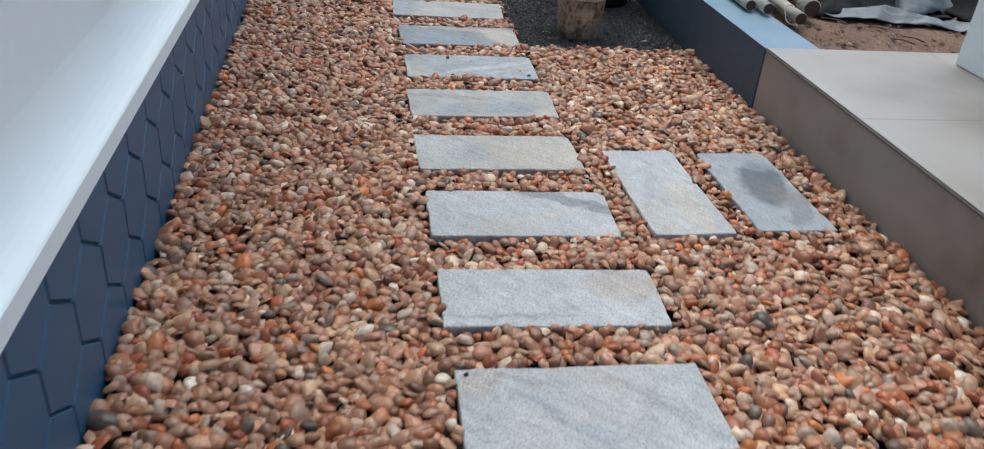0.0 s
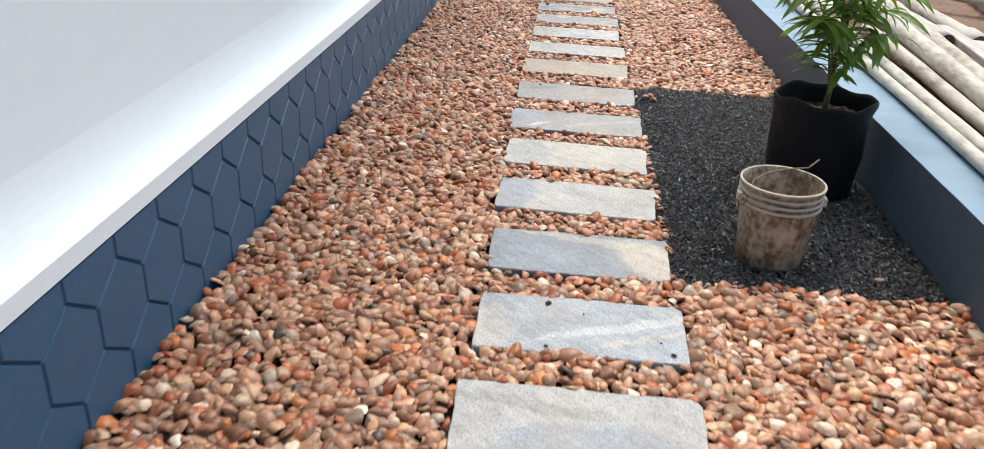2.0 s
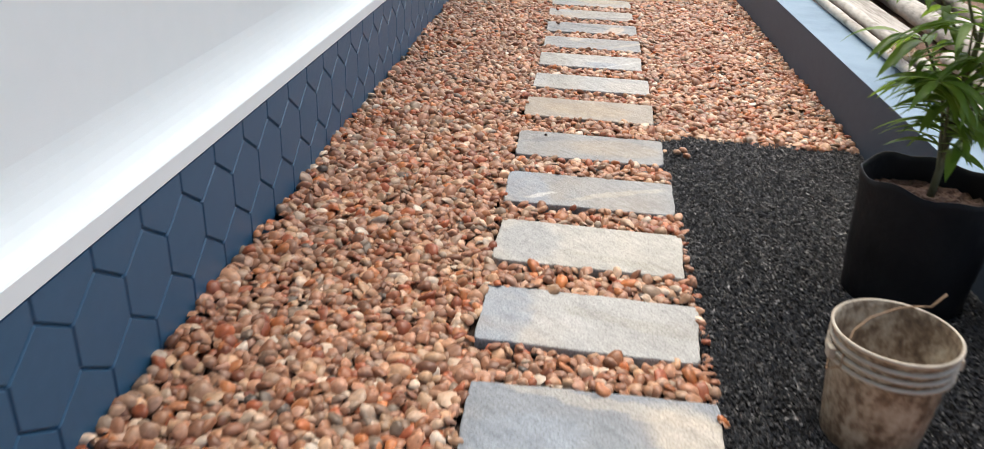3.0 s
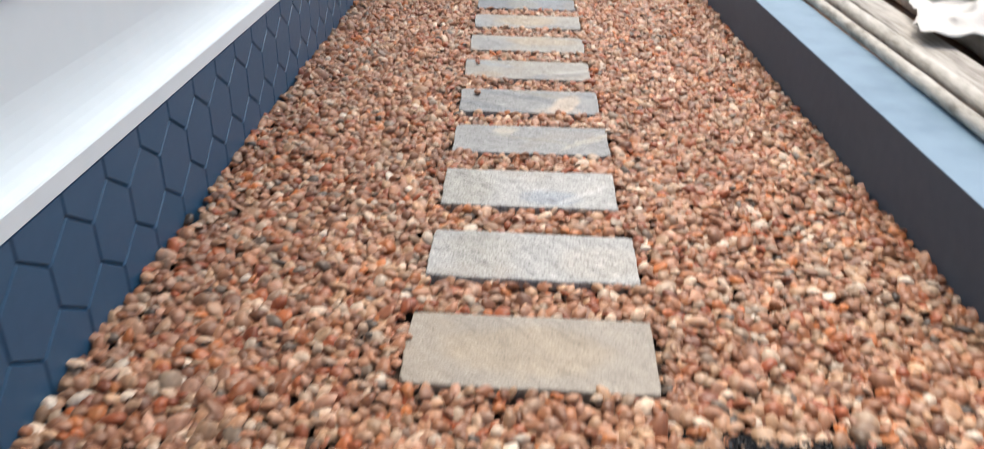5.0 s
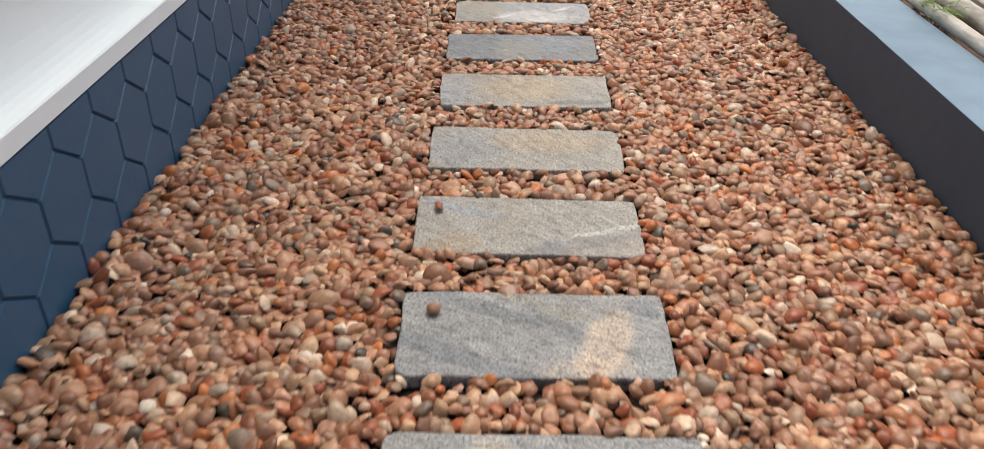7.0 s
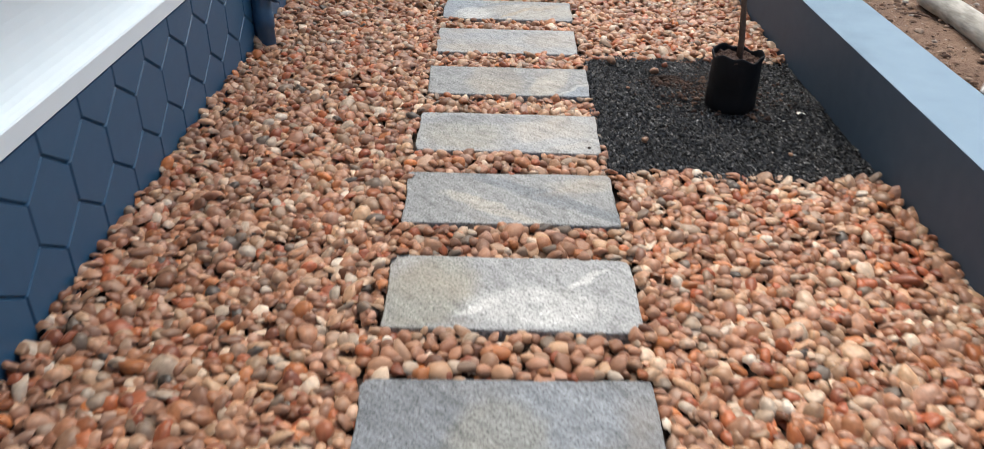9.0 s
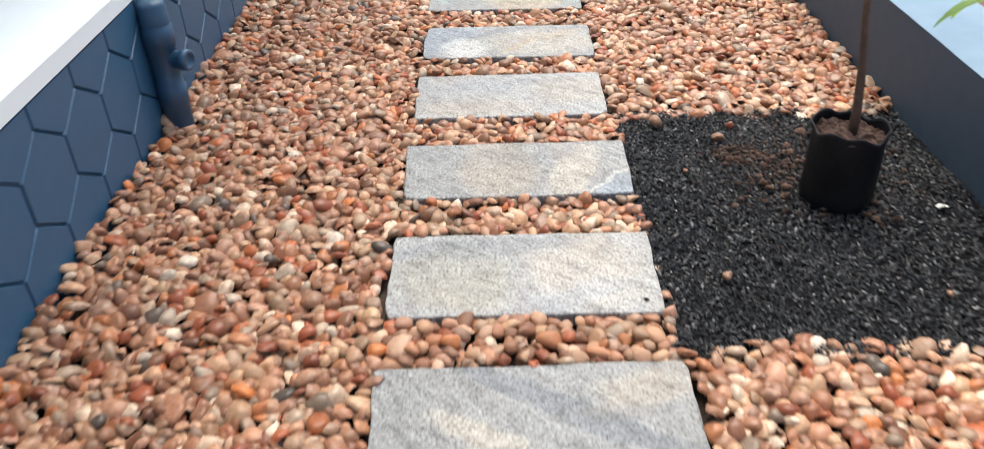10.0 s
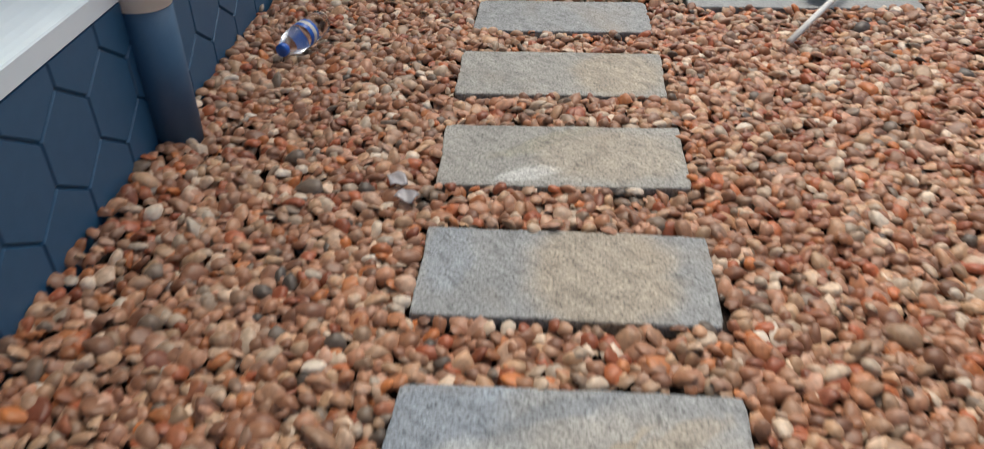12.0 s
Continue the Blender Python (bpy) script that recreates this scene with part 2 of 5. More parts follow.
CHIP_BASE = material("black_grit", [(0.006, 0.006, 0.006), (0.016, 0.016, 0.017)], 120, 0.9, 0.9, 260, 3, spec=0.12)
CHIPS = random_material("black_stone_chips", [(0.0, (0.005, 0.005, 0.005)), (0.45, (0.015, 0.015, 0.0155)), (0.8, (0.036, 0.036, 0.036)), (0.96, (0.07, 0.07, 0.07)), (1.0, (0.32, 0.31, 0.30))], 0.38, 0.5)
BAMBOO = material("weathered_pole", [(0.24, 0.21, 0.17), (0.45, 0.415, 0.36), (0.59, 0.56, 0.505)], 24, 0.8, 0.3, 90, 2.2, 0.5, stretch=(1.3, 0.3, 1.3))
PALE_POLE = material("pale_dusty_pole", [(0.19, 0.175, 0.145), (0.45, 0.425, 0.375), (0.61, 0.585, 0.535)], 34, 0.8, 0.3, 90, 6.0, 0.45, stretch=(1, 0.3, 1))
PLANK = material("grey_plank", [(0.20, 0.18, 0.15), (0.44, 0.41, 0.365), (0.58, 0.55, 0.50)], 18, 0.85, 0.6, 60, 2, 0.5, stretch=(4, 0.3, 4))
DUSTY_POLE = material("white_dusty_pole", [(0.24, 0.205, 0.16), (0.45, 0.415, 0.355), (0.58, 0.55, 0.49)], 40, 0.85, 0.2, 90, 6.0, 0.45, stretch=(1, 0.25, 1))
END_GRAIN = material("dark_pole_end", [(0.035, 0.024, 0.017), (0.11, 0.07, 0.045)], 50, 0.9, 0.6)
TARP = material("dusty_grey_plastic", [(0.065, 0.077, 0.086), (0.14, 0.16, 0.174), (0.29, 0.315, 0.328)], 11, 0.55, 0.6, 40, 2.0, 0.6)
# black plastic; its near-black also paints the shade of the hollow among the sheets
DARK_TARP_AND_SHADE = material("dark_plastic_and_hollow_shade", [(0.004, 0.0045, 0.005), (0.012, 0.013, 0.015)], 6, 0.8, 0.3, 30, spec=0.25)
SACKING = material("white_woven_plastic", [(0.50, 0.48, 0.44), (0.68, 0.66, 0.62)], 10, 0.55, 0.25, 200)
BAG = material("black_poly_bag", [(0.006, 0.006, 0.007), (0.015, 0.015, 0.016)], 8, 0.55, 0.6, 14, 2.0, spec=0.15)
POT_SOIL = material("fibrous_potting_soil", [(0.026, 0.013, 0.009), (0.065, 0.034, 0.023), (0.12, 0.075, 0.05)], 45, 0.95, 1.0, 90)
BUCKET = material("dirty_cream_plastic", [(0.07, 0.045, 0.027), (0.17, 0.12, 0.075), (0.37, 0.31, 0.225), (0.47, 0.42, 0.33)], 55, 0.65, 0.4, 80, 15.0, 0.5, stretch=(1, 1, 0.75))
BUCKET_RIM = material("worn_cream_plastic_rim", [(0.34, 0.29, 0.22), (0.52, 0.47, 0.39)], 25, 0.5, 0.3, 80)
WIRE = material("brown_string", [(0.16, 0.095, 0.05), (0.30, 0.20, 0.12)], 60, 0.7, 0.3)
LEAF = material("green_leaf", [(0.075, 0.155, 0.022), (0.165, 0.29, 0.045), (0.30, 0.44, 0.10)], 9, 0.38, 0.2, 60, 4)
STEM = material("green_brown_stem", [(0.09, 0.10, 0.045), (0.18, 0.16, 0.09)], 30, 0.7, 0.4, 120)
BARK = material("brown_sapling_bark", [(0.075, 0.045, 0.03), (0.16, 0.10, 0.068)], 40, 0.8, 0.5, 150)
PIPE_BLUE = material("blue_painted_pipe", [(0.027, 0.079, 0.148), (0.036, 0.096, 0.172)], 25, 0.45, 0.08, 160)
ln, ll = LEAF.node_tree.nodes, LEAF.node_tree.links
thin, both = ln.new("ShaderNodeBsdfTranslucent"), ln.new("ShaderNodeMixShader")
thin.inputs["Color"].default_value, both.inputs[0].default_value = (0.30, 0.45, 0.06, 1), 0.4
ll.new(ln["Principled BSDF"].outputs[0], both.inputs[1])
ll.new(thin.outputs[0], both.inputs[2])
ll.new(both.outputs[0], ln["Material Output"].inputs["Surface"])
DARK_HOLE = material("dark_opening", [(0.01, 0.01, 0.01), (0.02, 0.02, 0.02)], 20, 0.9, 0.1)
WOOD = material("red_brown_wood", [(0.10, 0.038, 0.02), (0.17, 0.07, 0.04)], 12, 0.45, 0.2, 60, 2, 0.5, stretch=(1, 6, 1))
PAPER = material("dusty_sack_paper", [(0.20, 0.18, 0.155), (0.33, 0.305, 0.27)], 14, 0.8, 0.3, 60)
FILM = material("pale_grey_film", [(0.26, 0.235, 0.235), (0.40, 0.37, 0.37)], 20, 0.25, 0.1)
ROPE = material("tan_fibre_cord", [(0.25, 0.2, 0.14), (0.42, 0.36, 0.27)], 80, 0.9, 0.4)
STRAW = material("dry_straw", [(0.28, 0.18, 0.09), (0.5, 0.37, 0.22)], 40, 0.9, 0.4)
BLUE_CAP = material("blue_plastic", [(0.01, 0.09, 0.42), (0.015, 0.13, 0.52)], 30, 0.35, 0.05)
CLEAR = clear_material("clear_bottle_plastic", (0.95, 0.98, 1.0), 0.15)


# ---- building helpers ----
def mesh_object(name, bm, mat, parent=None, smooth=False):
    me = bpy.data.meshes.new(name)
    bm.to_mesh(me)
    bm.free()
    me.materials.append(mat)
    if smooth:
        me.polygons.foreach_set("use_smooth", [True] * len(me.polygons))
    ob = new(name, me)
    ob.parent = parent
    return ob


def part(name, bm, mat, parent, label="", smooth=False):
    ob = mesh_object(name, bm, mat, parent, smooth)
    return tagged(ob, label) if label else ob


def thing(name, place, label, category, group="", turn=0.0):
    e = new(name)
    e.matrix_world = pose(*place, 0, 0, turn)
    return tagged(e, label, category, group)


def box(x0, x1, y0, y1, z0, z1, bevel=0.0, bm=None):
    bm = bm or bmesh.new()
    made = bmesh.ops.create_cube(bm, size=1.0, matrix=Matrix.Translation(((x0 + x1) / 2, (y0 + y1) / 2, (z0 + z1) / 2)) @ Matrix.Diagonal((x1 - x0, y1 - y0, z1 - z0, 1)))
    if bevel:
        edges = {e for v in made["verts"] for e in v.link_edges}
        bmesh.ops.bevel(bm, geom=list(edges), offset=bevel, segments=2, affect="EDGES", profile=0.5)
    return bm


def tube(points, radii, seg=12, caps=True, bm=None, wobble=0.0, seed=0):
    """A round bar along the points."""
    bm = bm or bmesh.new()
    pts = [Vector(p) for p in points]
    rings = []
    side = None
    for i, p in enumerate(pts):
        d = (pts[min(i + 1, len(pts) - 1)] - pts[max(i - 1, 0)]).normalized()
        if side is None:
            side = d.cross(Vector((0, 0, 1)) if abs(d.z) < 0.9 else Vector((1, 0, 0))).normalized()
        side = (side - d * side.dot(d)).normalized()
        up = d.cross(side)
        r = radii[i] if isinstance(radii, (list, tuple)) else radii
        ring = []
        for k in range(seg):
            a = 2 * math.pi * k / seg
            rr = r * (1 + wobble * noise.noise(Vector((p.x * 3 + seed, p.y * 3 + math.cos(a), p.z * 3 + math.sin(a)))))
            ring.append(bm.verts.new(p + side * rr * math.cos(a) + up * rr * math.sin(a)))
        rings.append(ring)
    for a, b in zip(rings, rings[1:]):
        for k in range(seg):
            bm.faces.new((a[k], a[(k + 1) % seg], b[(k + 1) % seg], b[k]))
    if caps:
        bm.faces.new(rings[0][::-1])
        bm.faces.new(rings[-1])
    bmesh.ops.recalc_face_normals(bm, faces=bm.faces)
    return bm


def lathe(profile, seg=32, bm=None, wave=0.0, centre=(0, 0), seed=0):
    """A turned shape from (radius, height) pairs; wave makes it uneven."""
    bm = bm or bmesh.new()
    rings = []
    for r, z in profile:
        ring = []
        for k in range(seg):
            a = 2 * math.pi * k / seg
            w = wave * noise.noise(Vector((math.cos(a) * 1.7 + seed, math.sin(a) * 1.7, z * 6)))
            ring.append(bm.verts.new((centre[0] + (r + w) * math.cos(a), centre[1] + (r + w) * math.sin(a), z + 0.5 * w)))
        rings.append(ring)
    for a, b in zip(rings, rings[1:]):
        for k in range(seg):
            bm.faces.new((a[k], a[(k + 1) % seg], b[(k + 1) % seg], b[k]))
    return bm


def sheet(nx, ny, fn):
    """A grid of points fn(u, v) with u, v from 0 to 1."""
    bm = bmesh.new()
    vs = [[bm.verts.new(fn(i / nx, j / ny)) for i in range(nx + 1)] for j in range(ny + 1)]
    for j in range(ny):
        for i in range(nx):
            bm.faces.new((vs[j][i], vs[j][i + 1], vs[j + 1][i + 1], vs[j + 1][i]))
    return bm


def thick(ob, t):
    md = ob.modifiers.new("thickness", "SOLIDIFY")
    md.thickness, md.offset = t, 0
    return ob


def big_mesh(name, verts, tris, mat):
    """One mesh from arrays."""
    me = bpy.data.meshes.new(name)
    me.vertices.add(len(verts))
    me.vertices.foreach_set("co", np.ascontiguousarray(verts, dtype=np.float32).ravel())
    me.loops.add(len(tris) * 3)
    me.loops.foreach_set("vertex_index", np.ascontiguousarray(tris, dtype=np.int32).ravel())
    me.polygons.add(len(tris))
    me.polygons.foreach_set("loop_start", np.arange(0, len(tris) * 3, 3, dtype=np.int32))
    me.polygons.foreach_set("use_smooth", np.ones(len(tris), dtype=bool))
    me.update(calc_edges=True)
    me.materials.append(mat)
    return new(name, me)


# ---- setting ----
LEFT, RIGHT, Y0, Y1 = -1.064, 1.20, -0.6, 16.2
DADO_TOP, CAP_TOP, WALL_X = 0.427, 0.478, -1.15
COPING, SOIL_Z, PARAPET_END = 0.27, 0.235, 13.96

ground = tagged(mesh_object("ground", sheet(2, 2, lambda u, v: ((u - 0.5) * 400, (v - 0.5) * 400, -0.07)), SOIL), "bare red-brown earth reaching the horizon", "ground", kind="structure")
tagged(mesh_object("floor", sheet(40, 200, lambda u, v: (-1.2 + u * 3.6, Y0 + v * (Y1 - Y0), -0.045 + 0.008 * noise.noise(Vector((u * 20, v * 90, 0))))), UNDER), "dark earth under the pebble bed", "ground", kind="structure")

# house wall, white above a dark blue dado
# unseen overhang, added to keep skylight off the pebbles along the house
shade_overhang = tagged(mesh_object("added_shade_overhang", box(-1.6, -0.70, -2.2, 18.2, 3.1, 3.24, 0.01), WHITE), "plain white overhang added out of view to shade the ground by the house wall", "roof", kind="structure")
WIN = (5.75, 7.02, 0.83, 2.05)
bm = box(-1.35, WALL_X, -2.0, WIN[0], 0.6, 3.2)
box(-1.35, WALL_X, WIN[1], 18.0, 0.6, 3.2, bm=bm)
box(-1.35, WALL_X, WIN[0], WIN[1], 0.6, WIN[2], bm=bm)
box(-1.35, WALL_X, WIN[0], WIN[1], WIN[3], 3.2, bm=bm)
tagged(mesh_object("wall_house", bm, WHITE), "smooth white painted house wall", "wall", kind="structure")
cap_profile = [(-1.35, DADO_TOP + 0.001), (LEFT + 0.003, DADO_TOP + 0.001), (LEFT + 0.003, CAP_TOP - 0.004), (LEFT - 0.001, CAP_TOP)]
for k in range(1, 11):
    a = k / 10 * math.pi / 2
    cap_profile.append((LEFT - 0.001 - (LEFT - WALL_X + 0.0) * math.sin(a), CAP_TOP + 0.17 * (1 - math.cos(a))))
cap_profile += [(-1.35, CAP_TOP + 0.17)]


def extrude_profile(profile, y0, y1, steps=1):
    bm = bmesh.new()
    rows = [[bm.verts.new((x, y0 + (y1 - y0) * j / steps, z)) for x, z in profile] for j in range(steps + 1)]
    n = len(profile)
    for a, b in zip(rows, rows[1:]):
        for k in range(n):
            bm.faces.new((a[k], b[k], b[(k + 1) % n], a[(k + 1) % n]))
    bm.faces.new(rows[0])
    bm.faces.new(rows[-1][::-1])
    bmesh.ops.recalc_face_normals(bm, faces=bm.faces)
    return bm


tagged(mesh_object("trim", extrude_profile(cap_profile, -2.0, 18.0), WHITE), "white plaster ledge curving up into the house wall", "ledge", kind="structure")
dado = tagged(mesh_object("wall_dado", box(-1.35, LEFT - 0.010, -2.0, 18.0, -0.2, DADO_TOP), DADO), "dark blue dado of raised hexagonal tiles", "wall", kind="structure")

window = tagged(new("window_1"), "red-brown wooden window set in the white house wall", "window", kind="structure")
for nm, (a, b, c, d) in (("window_sill", (WIN[0], WIN[1], WIN[2], WIN[2] + 0.05)), ("window_frame", (WIN[0], WIN[1], WIN[3] - 0.06, WIN[3])),
                         ("window_frame", (WIN[0], WIN[0] + 0.06, WIN[2] + 0.05, WIN[3] - 0.06)), ("window_frame", (WIN[1] - 0.06, WIN[1], WIN[2] + 0.05, WIN[3] - 0.06)),
                         ("window_frame", ((WIN[0] + WIN[1]) / 2 - 0.03, (WIN[0] + WIN[1]) / 2 + 0.03, WIN[2] + 0.05, WIN[3] - 0.06))):
    part(nm, box(-1.25, WALL_X + 0.012, a, b, c, d, 0.004), WOOD, window)
for k in range(2):
    a = WIN[0] + 0.061 + k * ((WIN[1] - WIN[0]) / 2 - 0.03)
    part("shutter_panel", box(-1.225, -1.19, a, a + (WIN[1] - WIN[0]) / 2 - 0.092, WIN[2] + 0.051, WIN[3] - 0.061, 0.004), WOOD, window)

# low parapet, turning away at its end
parapet = tagged(new("wall_parapet"), "low dark slate parapet with a pale blue top", "wall", kind="structure")
WO = 1.455
part("wall_face", box(RIGHT, WO, 3.208, PARAPET_END, -0.2, COPING - 0.002, 0.001), PARAPET_FACE, parapet)
part("wall_face", box(WO + 0.002, 9.0, PARAPET_END - 0.25, PARAPET_END, -0.2, COPING - 0.002, 0.001), PARAPET_FACE, parapet)
part("coping", sheet(4, 120, lambda u, v: (RIGHT + 0.0005 + u * (WO - RIGHT - 0.001), 3.2085 + v * (PARAPET_END - 3.2145), COPING + 0.0015 * noise.noise(Vector((u * 3, v * 60, 0))))), PARAPET_TOP, parapet, "pale blue top, dusty and stained")
part("coping", box(WO, 8.99, PARAPET_END - 0.248, PARAPET_END - 0.003, COPING - 0.005, COPING), PARAPET_TOP, parapet)

# raised soil beyond the parapet
soil = mesh_object("ground_bank", sheet(90, 140, lambda u, v: (WO + u * u * 10, 2.9 + v * (PARAPET_END - 0.26 - 2.9), SOIL_Z + 0.02 * noise.noise(Vector((u * u * 40, v * 40, 0))) + 0.008 * noise.noise(Vector((u * u * 160, v * 160, 5))))), SOIL, smooth=True)
tagged(soil, "raised bare red-brown soil behind the parapet", "ground", kind="structure")

# porch slab with a pillar
porch = tagged(new("pavement_porch"), "raised beige tiled porch with a square white pillar", "porch", kind="structure")
part("riser", box(1.204, 5.0, -2.5, 3.204, -0.2, COPING - 0.014), PORCH_SIDE, porch, "beige plastered porch side with brown smudges")
part("tile_edge", box(1.200, 5.0, -2.5, 3.206, COPING - 0.013, COPING - 0.003, 0.002), GROUT, porch, "dark grey tile edge")
for i in range(5):
    for j in range(8):
        x0, y1 = 1.203 + i * 0.76, 3.205 - j * 0.76
        part("tile", box(x0, x0 + 0.759, y1 - 0.759, y1, COPING - 0.002, COPING + 0.004, 0.0015), PORCH_TOP, porch)
part("pillar", box(1.985, 2.285, 2.755, 3.055, COPING + 0.0045, 3.0, 0.006), WHITE, porch, "square white painted pillar")


# ---- things in the beds ----
def potted_bag(name, place, radius, height, label, seed, flare=0.0, loose=1.0, fill=0.8):
    """A soft black planting bag, its rim folded and uneven."""
    bag = thing(name, place, label, "planter")
    prof = [(radius * 0.2, 0.0), (radius * 0.9, 0.001), (radius * 0.96, 0.012)] + [(radius * (0.97 + flare * f + 0.012 * math.sin(f * 11 + seed)), 0.012 + (height - 0.012) * f) for f in (0.12, 0.25, 0.4, 0.55, 0.7, 0.85, 0.95, 1.0)]
    bm = lathe(prof, 40, wave=radius * 0.12 * loose, seed=seed)
    for v in bm.verts:
        if v.co.z > height * 0.9:
            a = math.atan2(v.co.y, v.co.x)
            v.co.z += loose * (0.05 * height * math.sin(3 * a + seed) + 0.05 * height * math.sin(7 * a))
            k = 1 + 0.10 * loose * math.cos(2 * a + 0.6) + 0.05 * loose * math.sin(5 * a + seed)
            v.co.x, v.co.y = v.co.x * k, v.co.y * k
    bag_skin = part("bag", bm, BAG, bag, smooth=True)
    thick(bag_skin, 0.004)
    top = sheet(24, 24, lambda u, v: (0, 0, 0))
    bm = top
    for i, v in enumerate(bm.verts):
        u, w = (i % 25) / 24 * 2 - 1, (i // 25) / 24 * 2 - 1
        s = max(abs(u), abs(w), 1e-6) / max(math.hypot(u, w), 1e-6)
        x, y = u * s * radius * 0.95, w * s * radius * 0.95
        v.co = (x, y, height * fill + 0.02 * noise.noise(Vector((x * 25, y * 25, seed))) + 0.014 * noise.noise(Vector((x * 70, y * 70, seed))))
    part("soil", bm, POT_SOIL, bag, "fibrous brown potting soil", smooth=False)
    return bag


def leaf_mesh(length, width, droop):
    """A lance-shaped blade folded along its midrib and bending down."""
    def fn(u, v):
        w = width * math.sin(math.pi * min(1, v ** 0.8 * 0.97 + 0.03)) ** 0.8 * (u - 0.5)
        a = droop * v
        y = length * (math.sin(a) / max(droop, 1e-3) if droop else v)
        z = -length * (1 - math.cos(a)) / max(droop, 1e-3) + abs(w) * 0.35
        return (w, y, z)
    bm = sheet(4, 8, fn)
    me = bpy.data.meshes.new("leaf")
    bm.to_mesh(me)
    bm.free()
    me.materials.append(LEAF)
    me.polygons.foreach_set("use_smooth", [True] * len(me.polygons))
    return me


BROAD_LEAF = leaf_mesh(0.16, 0.062, 0.7)
LEAVES = [leaf_mesh(0.165, 0.027, 1.1), leaf_mesh(0.14, 0.024, 1.4), leaf_mesh(0.185, 0.032, 0.9)]


def leafy_branch(parent, points, radius, count, rnd, first=0.15, size=1.0):
    pts = [Vector(p) for p in points]
    fine = []
    for i in range(len(pts) - 1):
        for k in range(4):
            fine.append(pts[i].lerp(pts[i + 1], k / 4))
    fine.append(pts[-1])
    br = part("branch", tube(fine, [radius * (1 - 0.7 * i / len(fine)) for i in range(len(fine))], 6), STEM, parent, smooth=True)
    for k in range(count):
        f = first + (1 - first) * k / (count - 1)
        x = f * (len(fine) - 1)
        i = min(int(x), len(fine) - 2)
        p, d = fine[i].lerp(fine[i + 1], x - i), (fine[i + 1] - fine[i]).normalized()
        side = d.cross(Vector((0, 0, 1)))
        side = side.normalized() if side.length > 0.1 else Vector((1, 0, 0))
        way = side * (1 if k % 2 else -1) + d * rnd.uniform(0.15, 0.6) + Vector((0, 0, rnd.uniform(-0.15, 0.25)))
        if k == count - 1:
            way = d
        way.normalize()
        yaw = math.atan2(-way.x, way.y)
        m = Matrix.Translation(p) @ Euler((math.asin(max(-1, min(1, way.z))), rnd.uniform(-0.4, 0.4), yaw)).to_matrix().to_4x4()
        lf = new("leaf", rnd.choice(LEAVES))
        lf.parent = br
        lf.matrix_local = m @ Matrix.Diagonal((*[size * rnd.uniform(0.75, 1.15)] * 3, 1))


BED_Z = -0.012
potted_bag("planting_bag", (0.958, 4.94, BED_Z), 0.183, 0.388, "large black plastic planting bag standing on black grit by the parapet", 3, 0.05, 0.36)
plant = thing("young_tree", (0.965, 4.94, BED_Z + 0.33), "young tree with drooping glossy green lance-shaped leaves in a planting bag", "plant")
rnd = random.Random(5)
part("trunk", tube([(0, 0, 0), (0.005, 0.0, 0.1), (0.0, 0.01, 0.25), (0.015, 0.015, 0.45), (0.01, 0.02, 0.7), (0.02, 0.02, 0.9)], [0.012, 0.011, 0.009, 0.008, 0.006, 0.005], 8), STEM, plant, smooth=True)
for z, ang, up, reach, cnt in ((0.07, 205, 0.30, 0.10, 29), (0.08, 330, 0.26, 0.14, 26), (0.09, 90, 0.24, 0.16, 19), (0.11, 265, 0.34, 0.10, 29), (0.13, 230, 0.26, 0.17, 24), (0.15, 20, 0.26, 0.17, 24), (0.18, 150, 0.28, 0.16, 24), (0.22, 300, 0.3, 0.16, 24), (0.27, 240, 0.28, 0.19, 24), (0.33, 310, 0.24, 0.2, 21), (0.36, 170, 0.26, 0.18, 21), (0.4, 60, 0.22, 0.2, 19), (0.46, 200, 0.24, 0.2, 21), (0.56, 280, 0.22, 0.2, 21), (0.62, 10, 0.2, 0.2, 16), (0.72, 130, 0.2, 0.2, 16), (0.8, 230, 0.16, 0.16, 16)):
    dx, dy = math.cos(radians(ang)), math.sin(radians(ang))
    leafy_branch(plant, [(0, 0, z), (dx * reach * 0.35, dy * reach * 0.35, z + up * 0.5), (dx * reach * 0.75, dy * reach * 0.75, z + up * 0.9), (dx * reach * 1.2, dy * reach * 1.2, z + up * 0.95)], 0.005, cnt, rnd)

potted_bag("planting_bag", (0.838, 12.04, BED_Z), 0.091, 0.212, "small black plastic planting bag on black grit holding a bare sapling", 8, 0.0, 0.55, 0.9)
sapling = thing("sapling", (0.845, 12.04, BED_Z + 0.175), "slender bare brown sapling stem with a thin shoot", "plant")
part("stem", tube([(0, 0, 0), (-0.004, 0, 0.09), (-0.016, 0, 0.2), (-0.035, 0.0, 0.32), (-0.052, 0.004, 0.46), (-0.06, 0.006, 0.62), (-0.058, 0.008, 0.8)], [0.0125, 0.0115, 0.0105, 0.010, 0.009, 0.008, 0.005], 9, wobble=0.25), BARK, sapling, smooth=True)
